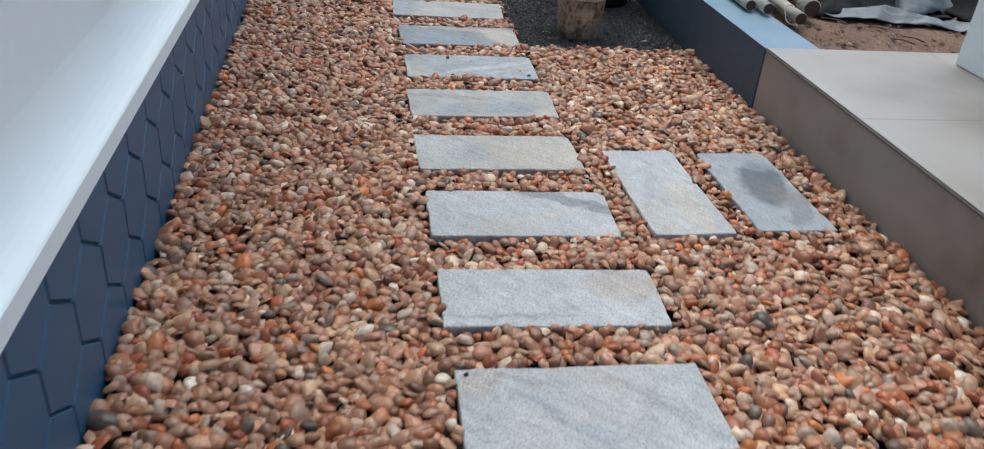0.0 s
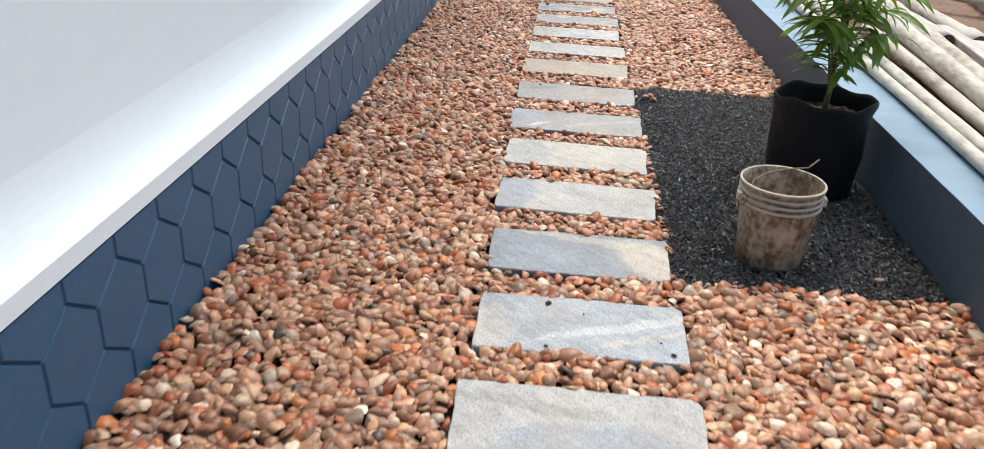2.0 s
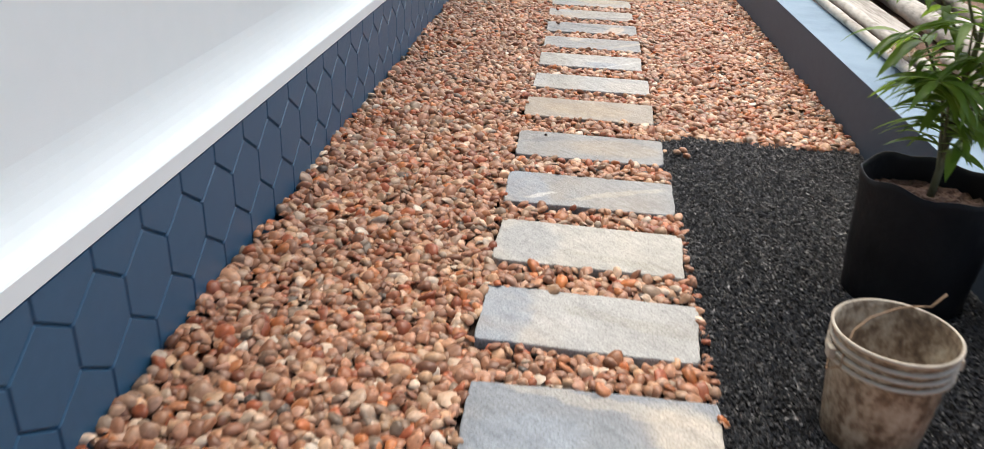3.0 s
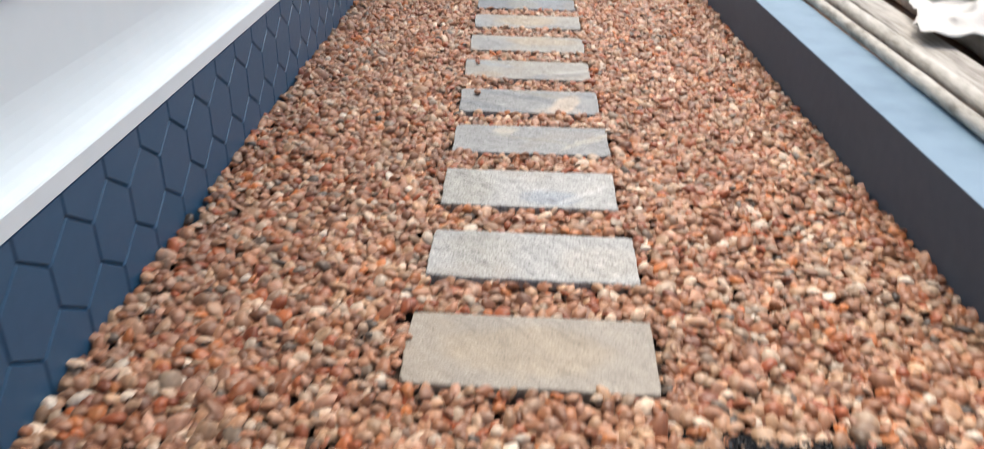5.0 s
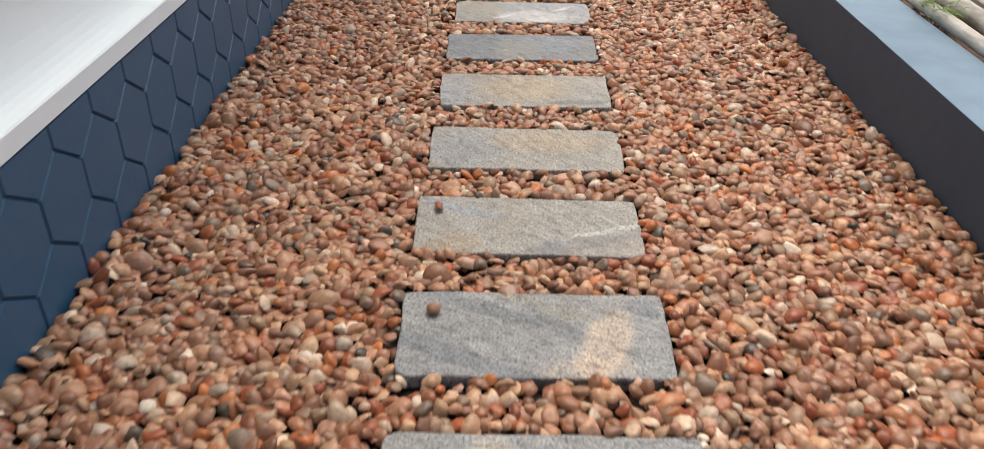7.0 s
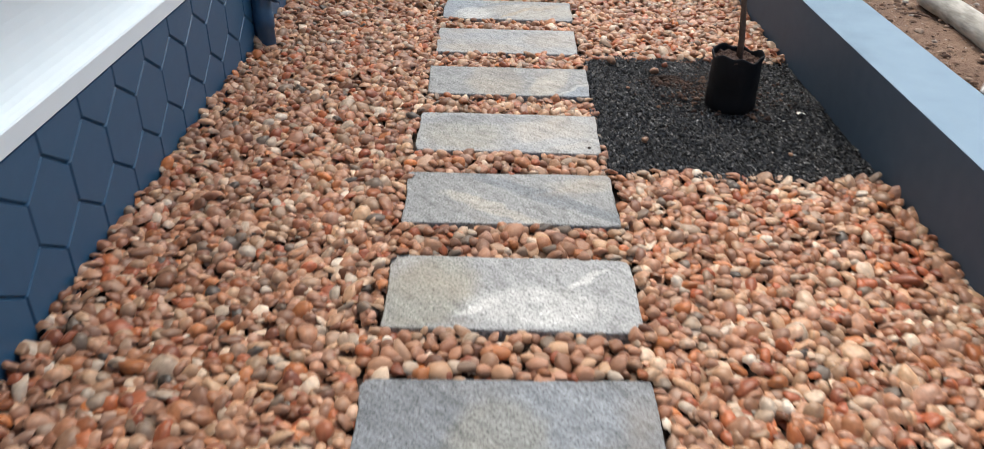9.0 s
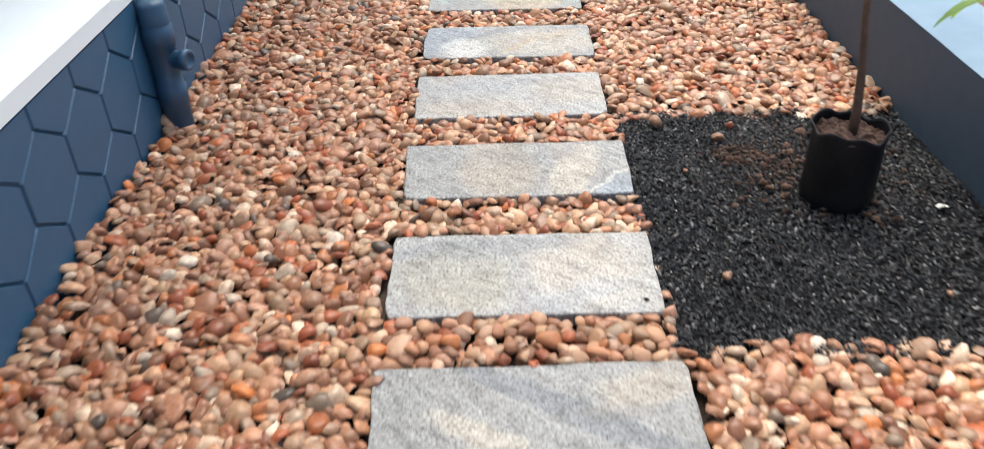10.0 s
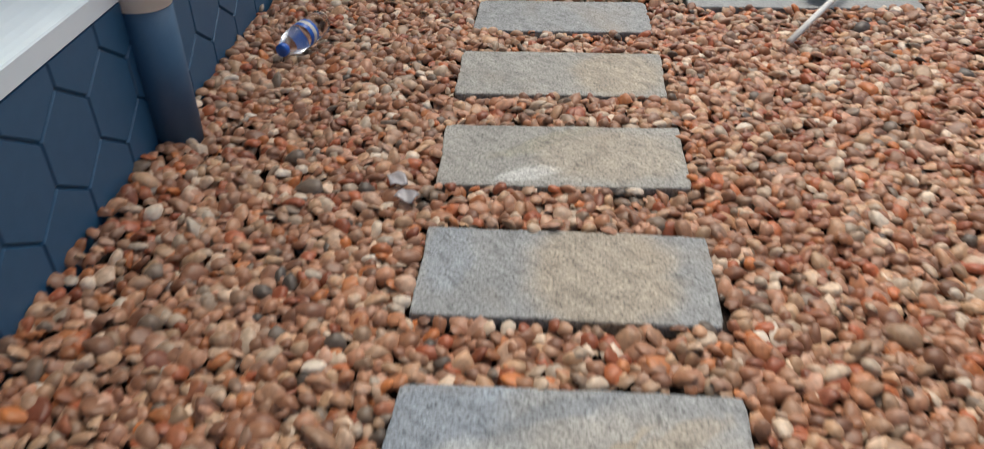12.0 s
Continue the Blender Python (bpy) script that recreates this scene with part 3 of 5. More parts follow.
for fork, tip, size in (((-0.06, 0.006, 0.60), (0.27, 0.0, 0.36), 1.0), ((-0.058, 0.007, 0.72), (-0.18, 0.12, 0.84), 0.8), ((-0.058, 0.008, 0.79), (0.04, 0.1, 0.95), 0.8)):
    a, b = Vector(fork), Vector(tip)
    twig = part("branch", tube([a, a.lerp(b, 0.5) + Vector((0, 0, 0.05)), b], [0.004, 0.003, 0.002], 6), BARK, sapling, smooth=True)
    for k, turn in enumerate((75, 20, -60)):
        blade = new("leaf", BROAD_LEAF)
        blade.parent = twig
        blade.matrix_local = Matrix.Translation(b) @ pose(0, 0, 0, -12 - 6 * k, 10 - 12 * k, turn) @ Matrix.Diagonal((size, size, size, 1))

# bucket with moulded ribs under the rim and a wire bail
bucket = thing("bucket", (0.655, 4.225, BED_Z), "dirty cream plastic bucket with a string handle standing on black grit", "bucket")
prof = [(0.02, 0.004), (0.098, 0.004), (0.104, 0.0), (0.108, 0.006), (0.126, 0.20)]
for z in (0.205, 0.226, 0.247):
    prof += [(0.1265, z), (0.1345, z + 0.003), (0.1355, z + 0.008), (0.1285, z + 0.011)]
prof += [(0.1305, 0.270), (0.1355, 0.274), (0.1365, 0.283), (0.1335, 0.286), (0.130, 0.283), (0.128, 0.268), (0.106, 0.012), (0.02, 0.011)]
part("body", lathe(prof, 48), BUCKET, bucket, smooth=True)
part("rim", lathe([(0.131, 0.2795), (0.1380, 0.2795), (0.1385, 0.286), (0.1345, 0.2895), (0.131, 0.2865)], 48), BUCKET_RIM, bucket, "worn pale plastic rim", smooth=True)
for z in (0.2545, 0.2335, 0.2125):
    part("rib", lathe([(0.1295, z), (0.1370, z + 0.002), (0.1370, z + 0.0055), (0.1295, z + 0.0085)], 48), BUCKET_RIM, bucket, smooth=True)
bail = [(-0.138, -0.02, 0.235), (-0.146, -0.045, 0.20), (-0.128, -0.07, 0.225), (-0.10, -0.02, 0.288), (-0.05, 0.03, 0.297), (0.02, 0.075, 0.300), (0.07, 0.10, 0.296), (0.10, 0.09, 0.305), (0.135, 0.11, 0.33)]
part("handle", tube(bail, 0.0026, 6), WIRE, bucket, "frayed brown string handle", smooth=True)
for sx in (-1, 1):
    part("handle_lug", box(sx * 0.137 - 0.008, sx * 0.137 + 0.008, -0.035, -0.005, 0.218, 0.246, 0.003), BUCKET_RIM, bucket)


# ---- pipes on the house wall ----
vent = thing("drain_pipe", (-1.026, 12.49, -0.04), "short blue painted drain pipe with a vent cap beside the dado", "pipe")
part("pipe", lathe([(0.041, 0.0), (0.041, 0.14), (0.0435, 0.142), (0.0435, 0.2), (0.041, 0.202), (0.041, 0.325), (0.0455, 0.327), (0.0455, 0.385), (0.042, 0.387), (0.042, 0.395)], 28), PIPE_BLUE, vent, smooth=True)
cap = part("vent_cap", lathe([(0.043, 0.393), (0.043, 0.412), (0.041, 0.416), (0.041, 0.445), (0.034, 0.458), (0.0, 0.461)], 28), PIPE_BLUE, vent, smooth=True)
for k in range(8):
    a = 2 * math.pi * k / 8
    sl = part("slot", box(-0.0035, 0.0035, -0.002, 0.002, -0.011, 0.011, 0.001), DARK_HOLE, cap)
    sl.matrix_world = vent.matrix_world @ pose(0.0412 * math.cos(a), 0.0412 * math.sin(a), 0.431, 0, 0, math.degrees(a) + 90)
clean = part("cleanout", lathe([(0.027, 0.0), (0.027, 0.03), (0.031, 0.031), (0.031, 0.052), (0.027, 0.055), (0.02, 0.055), (0.019, 0.05), (0.0, 0.05)], 24), PIPE_BLUE, vent, smooth=True)
clean.matrix_world = vent.matrix_world @ pose(0.03, -0.008, 0.285, 0, 90, -15)

down = thing("downpipe", (-1.036, 14.17, -0.04), "thick downpipe painted blue below and white above the dado line", "pipe")
part("lower_pipe", tube([(0, 0, 0), (0, 0, 0.435)], 0.066, 32), PIPE_BLUE, down, "dark blue painted lower length", smooth=True)
part("upper_pipe", tube([(0, 0, 0.4355), (0, 0, 3.12)], 0.067, 32), WHITE, down, "white painted upper length", smooth=True)

stub = thing("pipe_stub", (WALL_X, 2.285, 0.708), "short white plastic pipe stub sticking out of the wall", "pipe", turn=0)
st = part("pipe", lathe([(0.0125, 0.0), (0.0125, 0.06), (0.010, 0.06), (0.0095, 0.05)], 16), WHITE, stub, smooth=True)
st.matrix_local = pose(-0.005, 0, 0, 0, 88, -18)
st2 = part("bore", lathe([(0.0, 0.0), (0.0096, 0.0)], 16), DARK_HOLE, stub)
st2.matrix_local = pose(-0.005, 0, 0, 0, 88, -18) @ pose(0, 0, 0.0525)

# ---- poles, planks and sheets on the soil ----
rnd = random.Random(11)


def pole(a, b, r0, r1, mat, label, sag=0.0, seed=0):
    p = thing("wooden_pole", (0, 0, 0), label, "pole", "poles stacked behind the parapet")
    n = 26
    pts, rad = [], []
    for i in range(n + 1):
        f = i / n
        pts.append(Vector(a).lerp(Vector(b), f) + Vector((0.014 * noise.noise(Vector((f * 3, seed, 0))) + sag * math.sin(math.pi * f), 0, 0.006 * noise.noise(Vector((f * 3, seed, 9))))))
        rad.append((r0 + (r1 - r0) * f) * (1 + 0.05 * noise.noise(Vector((f * 14, seed, 3)))))
    part("shaft", tube(pts, rad, 14, wobble=0.12, seed=seed), mat, p, smooth=True)
    for q, rr, s in ((pts[0], rad[0], -1), (pts[-1], rad[-1], 1)):
        d = (pts[1] - pts[0]).normalized() * s
        part("cut_end", tube([q + d * 0.001, q + d * 0.003], rr * 0.93, 14), END_GRAIN, p)
    return p


def plank(a, b, width, height, label):
    p = thing("plank", (0, 0, 0), label, "plank", "planks stacked behind the parapet")
    a, b = Vector(a), Vector(b)
    d = (b - a).normalized()
    s = d.cross(Vector((0, 0, 1))).normalized()
    bm = bmesh.new()
    rings = []
    for i in range(25):
        f = i / 24
        c = a.lerp(b, f) + s * 0.01 * noise.noise(Vector((f * 4, a.x, 0)))
        w = width * (1 + 0.03 * noise.noise(Vector((f * 9, a.x, 4))))
        rings.append([bm.verts.new(c + s * x * w / 2 + Vector((0, 0, z * height))) for x, z in ((-1, 0.1), (-1, 0.9), (-0.96, 1), (0.96, 1), (1, 0.9), (1, 0.1))])
    for q, r in zip(rings, rings[1:]):
        for k in range(6):
            bm.faces.new((q[k], q[(k + 1) % 6], r[(k + 1) % 6], r[k]))
    bm.faces.new(rings[0])
    bm.faces.new(rings[-1])
    bmesh.ops.recalc_face_normals(bm, faces=bm.faces)
    part("board", bm, PLANK, p)
    return p


PL = "weathered pale timber pole lying on the soil behind the parapet"
PT = "thick weathered timber pole in a pile behind the parapet"
pole((1.365, 3.76, 0.304), (1.492, 10.17, 0.290), 0.026, 0.027, PALE_POLE, PL, 0.02, 1)
pole((1.428, 3.70, 0.306), (1.620, 10.20, 0.292), 0.027, 0.038, PALE_POLE, PL, 0.02, 2)
pole((1.535, 3.575, 0.298), (1.74, 6.9, 0.292), 0.029, 0.036, DUSTY_POLE, PL, 0.0, 3)
pole((1.578, 3.81, 0.352), (1.885, 7.2, 0.335), 0.039, 0.056, DUSTY_POLE, PT, 0.0, 4)
pole((1.645, 3.69, 0.318), (2.06, 7.4, 0.32), 0.041, 0.056, DUSTY_POLE, PT, 0.0, 5)
plank((1.66, 7.3, 0.262), (1.81, 10.85, 0.262), 0.165, 0.05, "wide grey weathered plank lying beside poles behind the parapet")
pole((1.90, 6.9, 0.315), (2.10, 11.2, 0.302), 0.066, 0.052, PALE_POLE, PT, 0.0, 6)
pole((2.10, 6.6, 0.295), (2.25, 11.3, 0.29), 0.042, 0.04, PALE_POLE, PL, 0.0, 7)
pole((2.28, 6.6, 0.29), (2.46, 11.1, 0.29), 0.05, 0.045, BAMBOO, PL, 0.0, 8)
plank((2.02, 4.3, 0.262), (2.30, 7.0, 0.262), 0.22, 0.05, "pale weathered plank lying in a pile behind the parapet")
pole((2.30, 4.6, 0.31), (2.44, 6.6, 0.30), 0.04, 0.04, BAMBOO, PL, 0.0, 9)
pole((2.5, 4.4, 0.31), (2.9, 7.2, 0.30), 0.045, 0.04, BAMBOO, PL, 0.0, 10)
pole((2.5, 5.1, 0.33), (3.0, 6.3, 0.30), 0.03, 0.028, BAMBOO, PL, 0.0, 14)
pole((2.4, 6.0, 0.31), (3.2, 5.6, 0.33), 0.026, 0.024, BAMBOO, PL, 0.0, 15)
pole((2.55, 5.5, 0.36), (3.3, 6.9, 0.34), 0.028, 0.026, BAMBOO, PL, 0.0, 16)
pole((2.62, 6.75, 0.31), (3.05, 8.6, 0.30), 0.04, 0.036, PALE_POLE, PL, 0.0, 17)
pole((2.75, 6.55, 0.30), (3.4, 8.3, 0.30), 0.035, 0.034, BAMBOO, PL, 0.0, 18)
pole((2.58, 8.0, 0.35), (3.5, 7.2, 0.36), 0.032, 0.03, PALE_POLE, PL, 0.0, 19)
pole((2.9, 6.3, 0.30), (3.7, 8.0, 0.30), 0.04, 0.038, PALE_POLE, PL, 0.0, 20)
pole((1.755, 12.6, 0.275), (1.735, 11.0, 0.28), 0.05, 0.055, PALE_POLE, "pale barked log lying on the soil behind the parapet", 0.0, 12)


def creased(nx, ny, fn, seed, jitter=0.35):
    """A stiff sheet in flat facets: an uneven net of creases over fn(u, v), each facet split across a random diagonal, and finely dented."""
    r = random.Random(seed)
    bm = bmesh.new()
    net = []
    for j in range(ny + 1):
        row = []
        for i in range(nx + 1):
            du = r.uniform(-jitter, jitter) / nx if 0 < i < nx else 0.0
            dv = r.uniform(-jitter, jitter) / ny if 0 < j < ny else 0.0
            row.append(bm.verts.new(fn(i / nx + du, j / ny + dv)))
        net.append(row)
    for j in range(ny):
        for i in range(nx):
            a, b, c, d = net[j][i], net[j][i + 1], net[j + 1][i + 1], net[j + 1][i]
            for tri in (((a, b, c), (a, c, d)) if r.random() < 0.5 else ((a, b, d), (b, c, d))):
                bm.faces.new(tri)
    bmesh.ops.subdivide_edges(bm, edges=bm.edges[:], cuts=3, use_grid_fill=True, smooth=0.5)
    for v in bm.verts:
        v.co.z += 0.012 * (1 - 3 * abs(noise.noise(v.co * 7)))
        v.co += 0.007 * Vector((noise.noise(v.co * 16), noise.noise(v.co * 16 + Vector((9, 0, 0))), noise.noise(v.co * 14 + Vector((0, 9, 0)))))
    return bm


def crumpled(name, mat, label, category, place, size, height, seed, turn=0.0, peaks=4, net=(11, 9)):
    """A stiff sheet thrown down: a few raised peaks joined by straight creases, its hem lying on the ground."""
    t = thing(name, place, label, category, turn=turn)
    r = random.Random(seed)
    tops = [(r.uniform(0.2, 0.8), r.uniform(0.2, 0.8), r.uniform(0.55, 1.0), r.uniform(1.6, 2.6)) for k in range(peaks)]

    def fn(u, v):
        h = max(q * max(0.0, 1 - s * math.hypot(u - a, v - b)) for a, b, q, s in tops)
        h += 0.22 * noise.noise(Vector((u * 5, v * 5, seed)))
        rim = min(1, 5 * min(u, 1 - u), 5 * min(v, 1 - v))
        wob = 0.16 * noise.noise(Vector((u * 3, v * 3, seed + 7)))
        return ((u - 0.5 + wob) * size[0], (v - 0.5 + 0.8 * wob) * size[1], max(0.008, height * h * (0.1 + 0.9 * rim)))
    thick(part("sheet", creased(*net, fn, seed), mat, t, smooth=True), 0.003)
    return t


def draped(a, b, width, rise, mat, label, seed):
    """A stiff sheet folded double over the poles: a flat creased top, a straight front hem hanging down."""
    a, b = Vector(a), Vector(b)
    t = thing("tarpaulin", a, label, "tarpaulin")
    d = b - a
    s = Vector((d.y, -d.x, 0)).normalized()

    def fn(u, v):
        g = 2 * v - 1
        w = width * (0.30 + 0.22 * u + 0.10 * noise.noise(Vector((u * 5, 0.3, seed))))
        z = rise * (1.0 - 1.3 * max(0.0, g - 0.35) - 0.5 * max(0.0, -g - 0.5) + 0.55 * noise.noise(Vector((u * 6, v * 4, seed))))
        z -= rise * 0.5 * max(0.0, 0.1 - u) / 0.1
        return tuple(d * (u + 0.03 * noise.noise(Vector((v * 4, seed, 1)))) + s * (g * w) + Vector((0, 0, z)))
    thick(part("sheet", creased(16, 7, fn, seed), mat, t, smooth=True), 0.003)
    return t


draped((1.36, 4.20, 0.355), (2.28, 4.62, 0.37), 0.36, 0.075, TARP, "stiff dusty blue-grey plastic sheet thrown across the poles", 3)
crumpled("tarpaulin", TARP, "large stiff blue-grey plastic sheet heaped on the soil", "tarpaulin", (2.52, 4.22, 0.25), (0.85, 0.62), 0.38, 4, 14, 4)
# added dark heap: shade of the cavity beside the poles, put into its colour
crumpled("tarpaulin", DARK_TARP_AND_SHADE, "near-black sheet standing in for the shaded hollow under a grey one", "tarpaulin", (2.10, 4.16, 0.24), (0.85, 0.62), 0.24, 9, 0)
crumpled("tarpaulin", TARP, "torn strip of dusty grey plastic sheet lying along the soil", "tarpaulin", (2.22, 3.78, 0.245), (0.8, 0.16), 0.08, 21, -14, 3, (10, 4))
crumpled("tarpaulin", DARK_TARP_AND_SHADE, "black plastic sheet bundled behind the poles", "tarpaulin", (2.95, 4.3, 0.24), (1.1, 1.3), 0.45, 13, 15)
crumpled("tarpaulin", TARP, "pale grey plastic sheet folded on a pile of poles", "tarpaulin", (2.5, 4.85, 0.28), (0.7, 0.5), 0.34, 6, 30)
crumpled("cement_sack", PAPER, "crumpled grey-brown paper sack lying on the pole pile", "sack", (2.2, 5.15, 0.30), (0.5, 0.45), 0.2, 12, 30)
crumpled("sack", SACKING, "crumpled white woven plastic sack lying on the poles", "sack", (2.06, 8.72, 0.36), (0.62, 0.85), 0.22, 15, -15)

broom = thing("straw_bundle", (1.45, 6.70, 0.336), "bundle of dry straw bristles lying on the poles", "broom", turn=-20)
bm = bmesh.new()
for k in range(60):
    r = random.Random(k)
    a, b = Vector((r.uniform(-0.015, 0.015), 0.14, 0.02 + r.uniform(0, 0.02))), Vector((r.uniform(-0.07, 0.07), -0.12 + r.uniform(-0.03, 0.05), 0.005 + r.uniform(0, 0.04)))
    tube([a, a.lerp(b, 0.5) + Vector((0, 0, 0.006)), b], 0.0016, 4, bm=bm)
part("bristles", bm, STRAW, broom)
part("binding", tube([(-0.02, 0.12, 0.028), (0.02, 0.12, 0.028)], 0.014, 10), WIRE, broom)

weeds = tagged(new("weed"), "small green weeds growing by the pole ends behind the parapet", "plant")
weeds.matrix_world = pose(1.49, 9.95, 0.25)
rnd = random.Random(9)
for k in range(13):
    x, y = rnd.uniform(-0.03, 0.04), rnd.uniform(-0.09, 0.09)
    leafy_branch(weeds, [(x, y, -0.01), (x + rnd.uniform(-0.02, 0.02), y + rnd.uniform(-0.02, 0.02), 0.055), (x + rnd.uniform(-0.03, 0.03), y + rnd.uniform(-0.05, 0.05), 0.085)], 0.0015, 8, rnd, 0.35, 0.24)

scrap = thing("plastic_strap", (1.54, 11.57, 0.265), "loose curl of white plastic strap lying on the soil", "scrap", turn=30)
part("strap", tube([(0.09 * math.cos(a) * (1 + 0.12 * math.sin(3 * a)), 0.05 * math.sin(a) + 0.02 * math.sin(2 * a), 0.004 + 0.016 * (1 + math.sin(1.5 * a))) for a in [k * 0.26 for k in range(34)]], 0.005, 6), SACKING, scrap, smooth=True)
cord = thing("cord", (1.50, 3.62, 0.30), "thin pale cord looped round the pole ends", "cord")
part("loop", tube([(0.05, 0.10, 0.02), (0.035, 0.06, 0.034), (0.0, 0.045, 0.036), (-0.018, 0.02, 0.01), (-0.024, -0.02, -0.018), (-0.018, -0.05, -0.026), (0.0, -0.06, -0.027)], 0.003, 6), ROPE, cord, smooth=True)
part("loop", tube([(0.035, 0.03, 0.03), (0.06, 0.05, 0.045), (0.10, 0.085, 0.075), (0.15, 0.12, 0.075), (0.195, 0.16, 0.07), (0.21, 0.17, 0.05)], 0.003, 6), ROPE, cord, smooth=True)
part("knot", tube([(0.055, 0.045, 0.04), (0.063, 0.05, 0.052), (0.07, 0.06, 0.05)], [0.005, 0.007, 0.004], 8), ROPE, cord, smooth=True)

# crumbled soil, bark chips and twigs on the bank
CLOD = np.array([(1, 0, 0), (-1, 0, 0), (0, 1, 0), (0, -1, 0), (0, 0, 1), (0.6, 0.6, 0.5), (-0.6, 0.5, 0.6), (-0.5, -0.6, 0.5), (0.6, -0.6, 0.6)])
CLOD_FACES = np.array([(0, 2, 5), (2, 1, 6), (1, 3, 7), (3, 0, 8), (5, 2, 6), (6, 1, 7), (7, 3, 8), (8, 0, 5), (4, 5, 6), (4, 6, 7), (4, 7, 8), (4, 8, 5)])


def crumbs(places, size, z, mat, label, r):
    """Loose crumbs of soil strewn at these places, as one mesh."""
    verts, tris = [], []
    for k, (px, py) in enumerate(places):
        s = size * math.exp(r.normal(0, 0.5)) + (2.8 * size if r.uniform() < 0.05 else 0)
        p = CLOD * r.uniform(0.7, 1.3, CLOD.shape) * s * np.array((1.2, 1.0, 0.8))
        a = r.uniform(0, 6.28)
        verts.append(np.stack([p[:, 0] * math.cos(a) - p[:, 1] * math.sin(a) + px, p[:, 0] * math.sin(a) + p[:, 1] * math.cos(a) + py, p[:, 2] + z], 1))
        tris.append(CLOD_FACES + 9 * k)
    return tagged(big_mesh("soil_crumbs", np.concatenate(verts), np.concatenate(tris), mat), label, "soil", kind="stuff")


rs = np.random.RandomState(77)
spots = [(WO + 0.012 + 1.5 * rs.uniform() ** 1.4, rs.uniform(3.22, 4.3)) for k in range(1500)] + [(WO + 0.012 + 0.9 * rs.uniform() ** 1.4, rs.uniform(9.9, PARAPET_END - 0.27)) for k in range(3700)]
crumbs(spots, 0.0035, SOIL_Z + 0.006, CRUMB, "loose crumbs of red-brown soil and gravel strewn on the bank", rs)
spots = [(rs.normal(0.80, 0.13), rs.normal(12.17, 0.13)) for k in range(900)] + [(rs.normal(0.66, 0.05), rs.normal(12.27, 0.035)) for k in range(300)]
crumbs([(a, b) for a, b in spots if 0.36 < a < 1.19 and 11.5 < b < 12.52], 0.0026, BED_Z + 0.006, SPILL, "brown crumbs of potting soil spilled over the black grit", rs)
rnd = random.Random(21)
for k in range(16):
    x, y = rnd.uniform(1.5, 2.6), rnd.choice((rnd.uniform(3.3, 3.7), rnd.uniform(11.0, 13.2)))
    a = rnd.uniform(0, 3.1)
    tw = tagged(mesh_object("twig", tube([(0, 0, 0), (0.05 * math.cos(a), 0.05 * math.sin(a), 0.006), (0.11 * math.cos(a + 0.2), 0.11 * math.sin(a + 0.2), 0.002)], [0.004, 0.0035, 0.002], 6), BARK), "dry brown twig lying on the soil", "twig", "twigs on the soil")
    tw.matrix_world = pose(x, y, SOIL_Z + 0.012)

# ---- litter on the pebbles ----
bottle = thing("water_bottle", (-0.85, 14.80, 0.055), "empty clear plastic water bottle with blue cap on pebbles", "bottle", turn=-16)
R = pose(0, 0, 0, 90, 0, 0) @ Matrix.Diagonal((1.3, 1.3, 1.05, 1))
for nm, prof, mat, lab in (("body", [(0.0, -0.12), (0.028, -0.118), (0.032, -0.108), (0.031, -0.06), (0.029, -0.055), (0.032, -0.045), (0.032, 0.05), (0.026, 0.08), (0.014, 0.10), (0.013, 0.115)], CLEAR, "clear plastic"),
                           ("label", [(0.0327, -0.035), (0.0333, -0.034), (0.0333, 0.012), (0.0327, 0.013)], BLUE_CAP, "blue and white label"),
                           ("cap", [(0.0135, 0.104), (0.016, 0.105), (0.016, 0.122), (0.0145, 0.124), (0.0, 0.124)], BLUE_CAP, "blue screw cap")):
    o = part(nm, lathe(prof, 24, wave=0.003 if nm == "body" else 0.0), mat, bottle, lab, smooth=True)
    o.matrix_local = R
stripe = part("label_band", lathe([(0.0336, -0.022), (0.0338, -0.021), (0.0338, -0.006), (0.0336, -0.005)], 24), SACKING, bottle, smooth=True)
stripe.matrix_local = R
tagged(mesh_object("plastic_tube", tube([(0.74, 14.86, 0.03), (0.86, 15.05, 0.034), (1.0, 15.27, 0.038), (1.1, 15.42, 0.04)], 0.011, 10), SACKING, smooth=True), "thin white plastic tube lying on the pebbles", "tube")
can = thing("plastic_scrap", (0.96, 15.33, 0.03), "small black plastic scrap lying beside a white tube", "scrap")
part("sheet", lathe([(0.0, 0.03), (0.03, 0.028), (0.045, 0.012), (0.05, 0.0)], 14, wave=0.015), BAG, can)
chip = tagged(mesh_object("paper_scrap", sheet(4, 3, lambda u, v: ((u - 0.5) * 0.035, (v - 0.5) * 0.014, 0.006 + 0.004 * math.sin(5 * u))), SACKING), "small white scrap lying on the black grit", "scrap")
chip.matrix_world = pose(1.09, 11.97, BED_Z + 0.004, 0, 0, 20)
thick(chip, 0.0015)
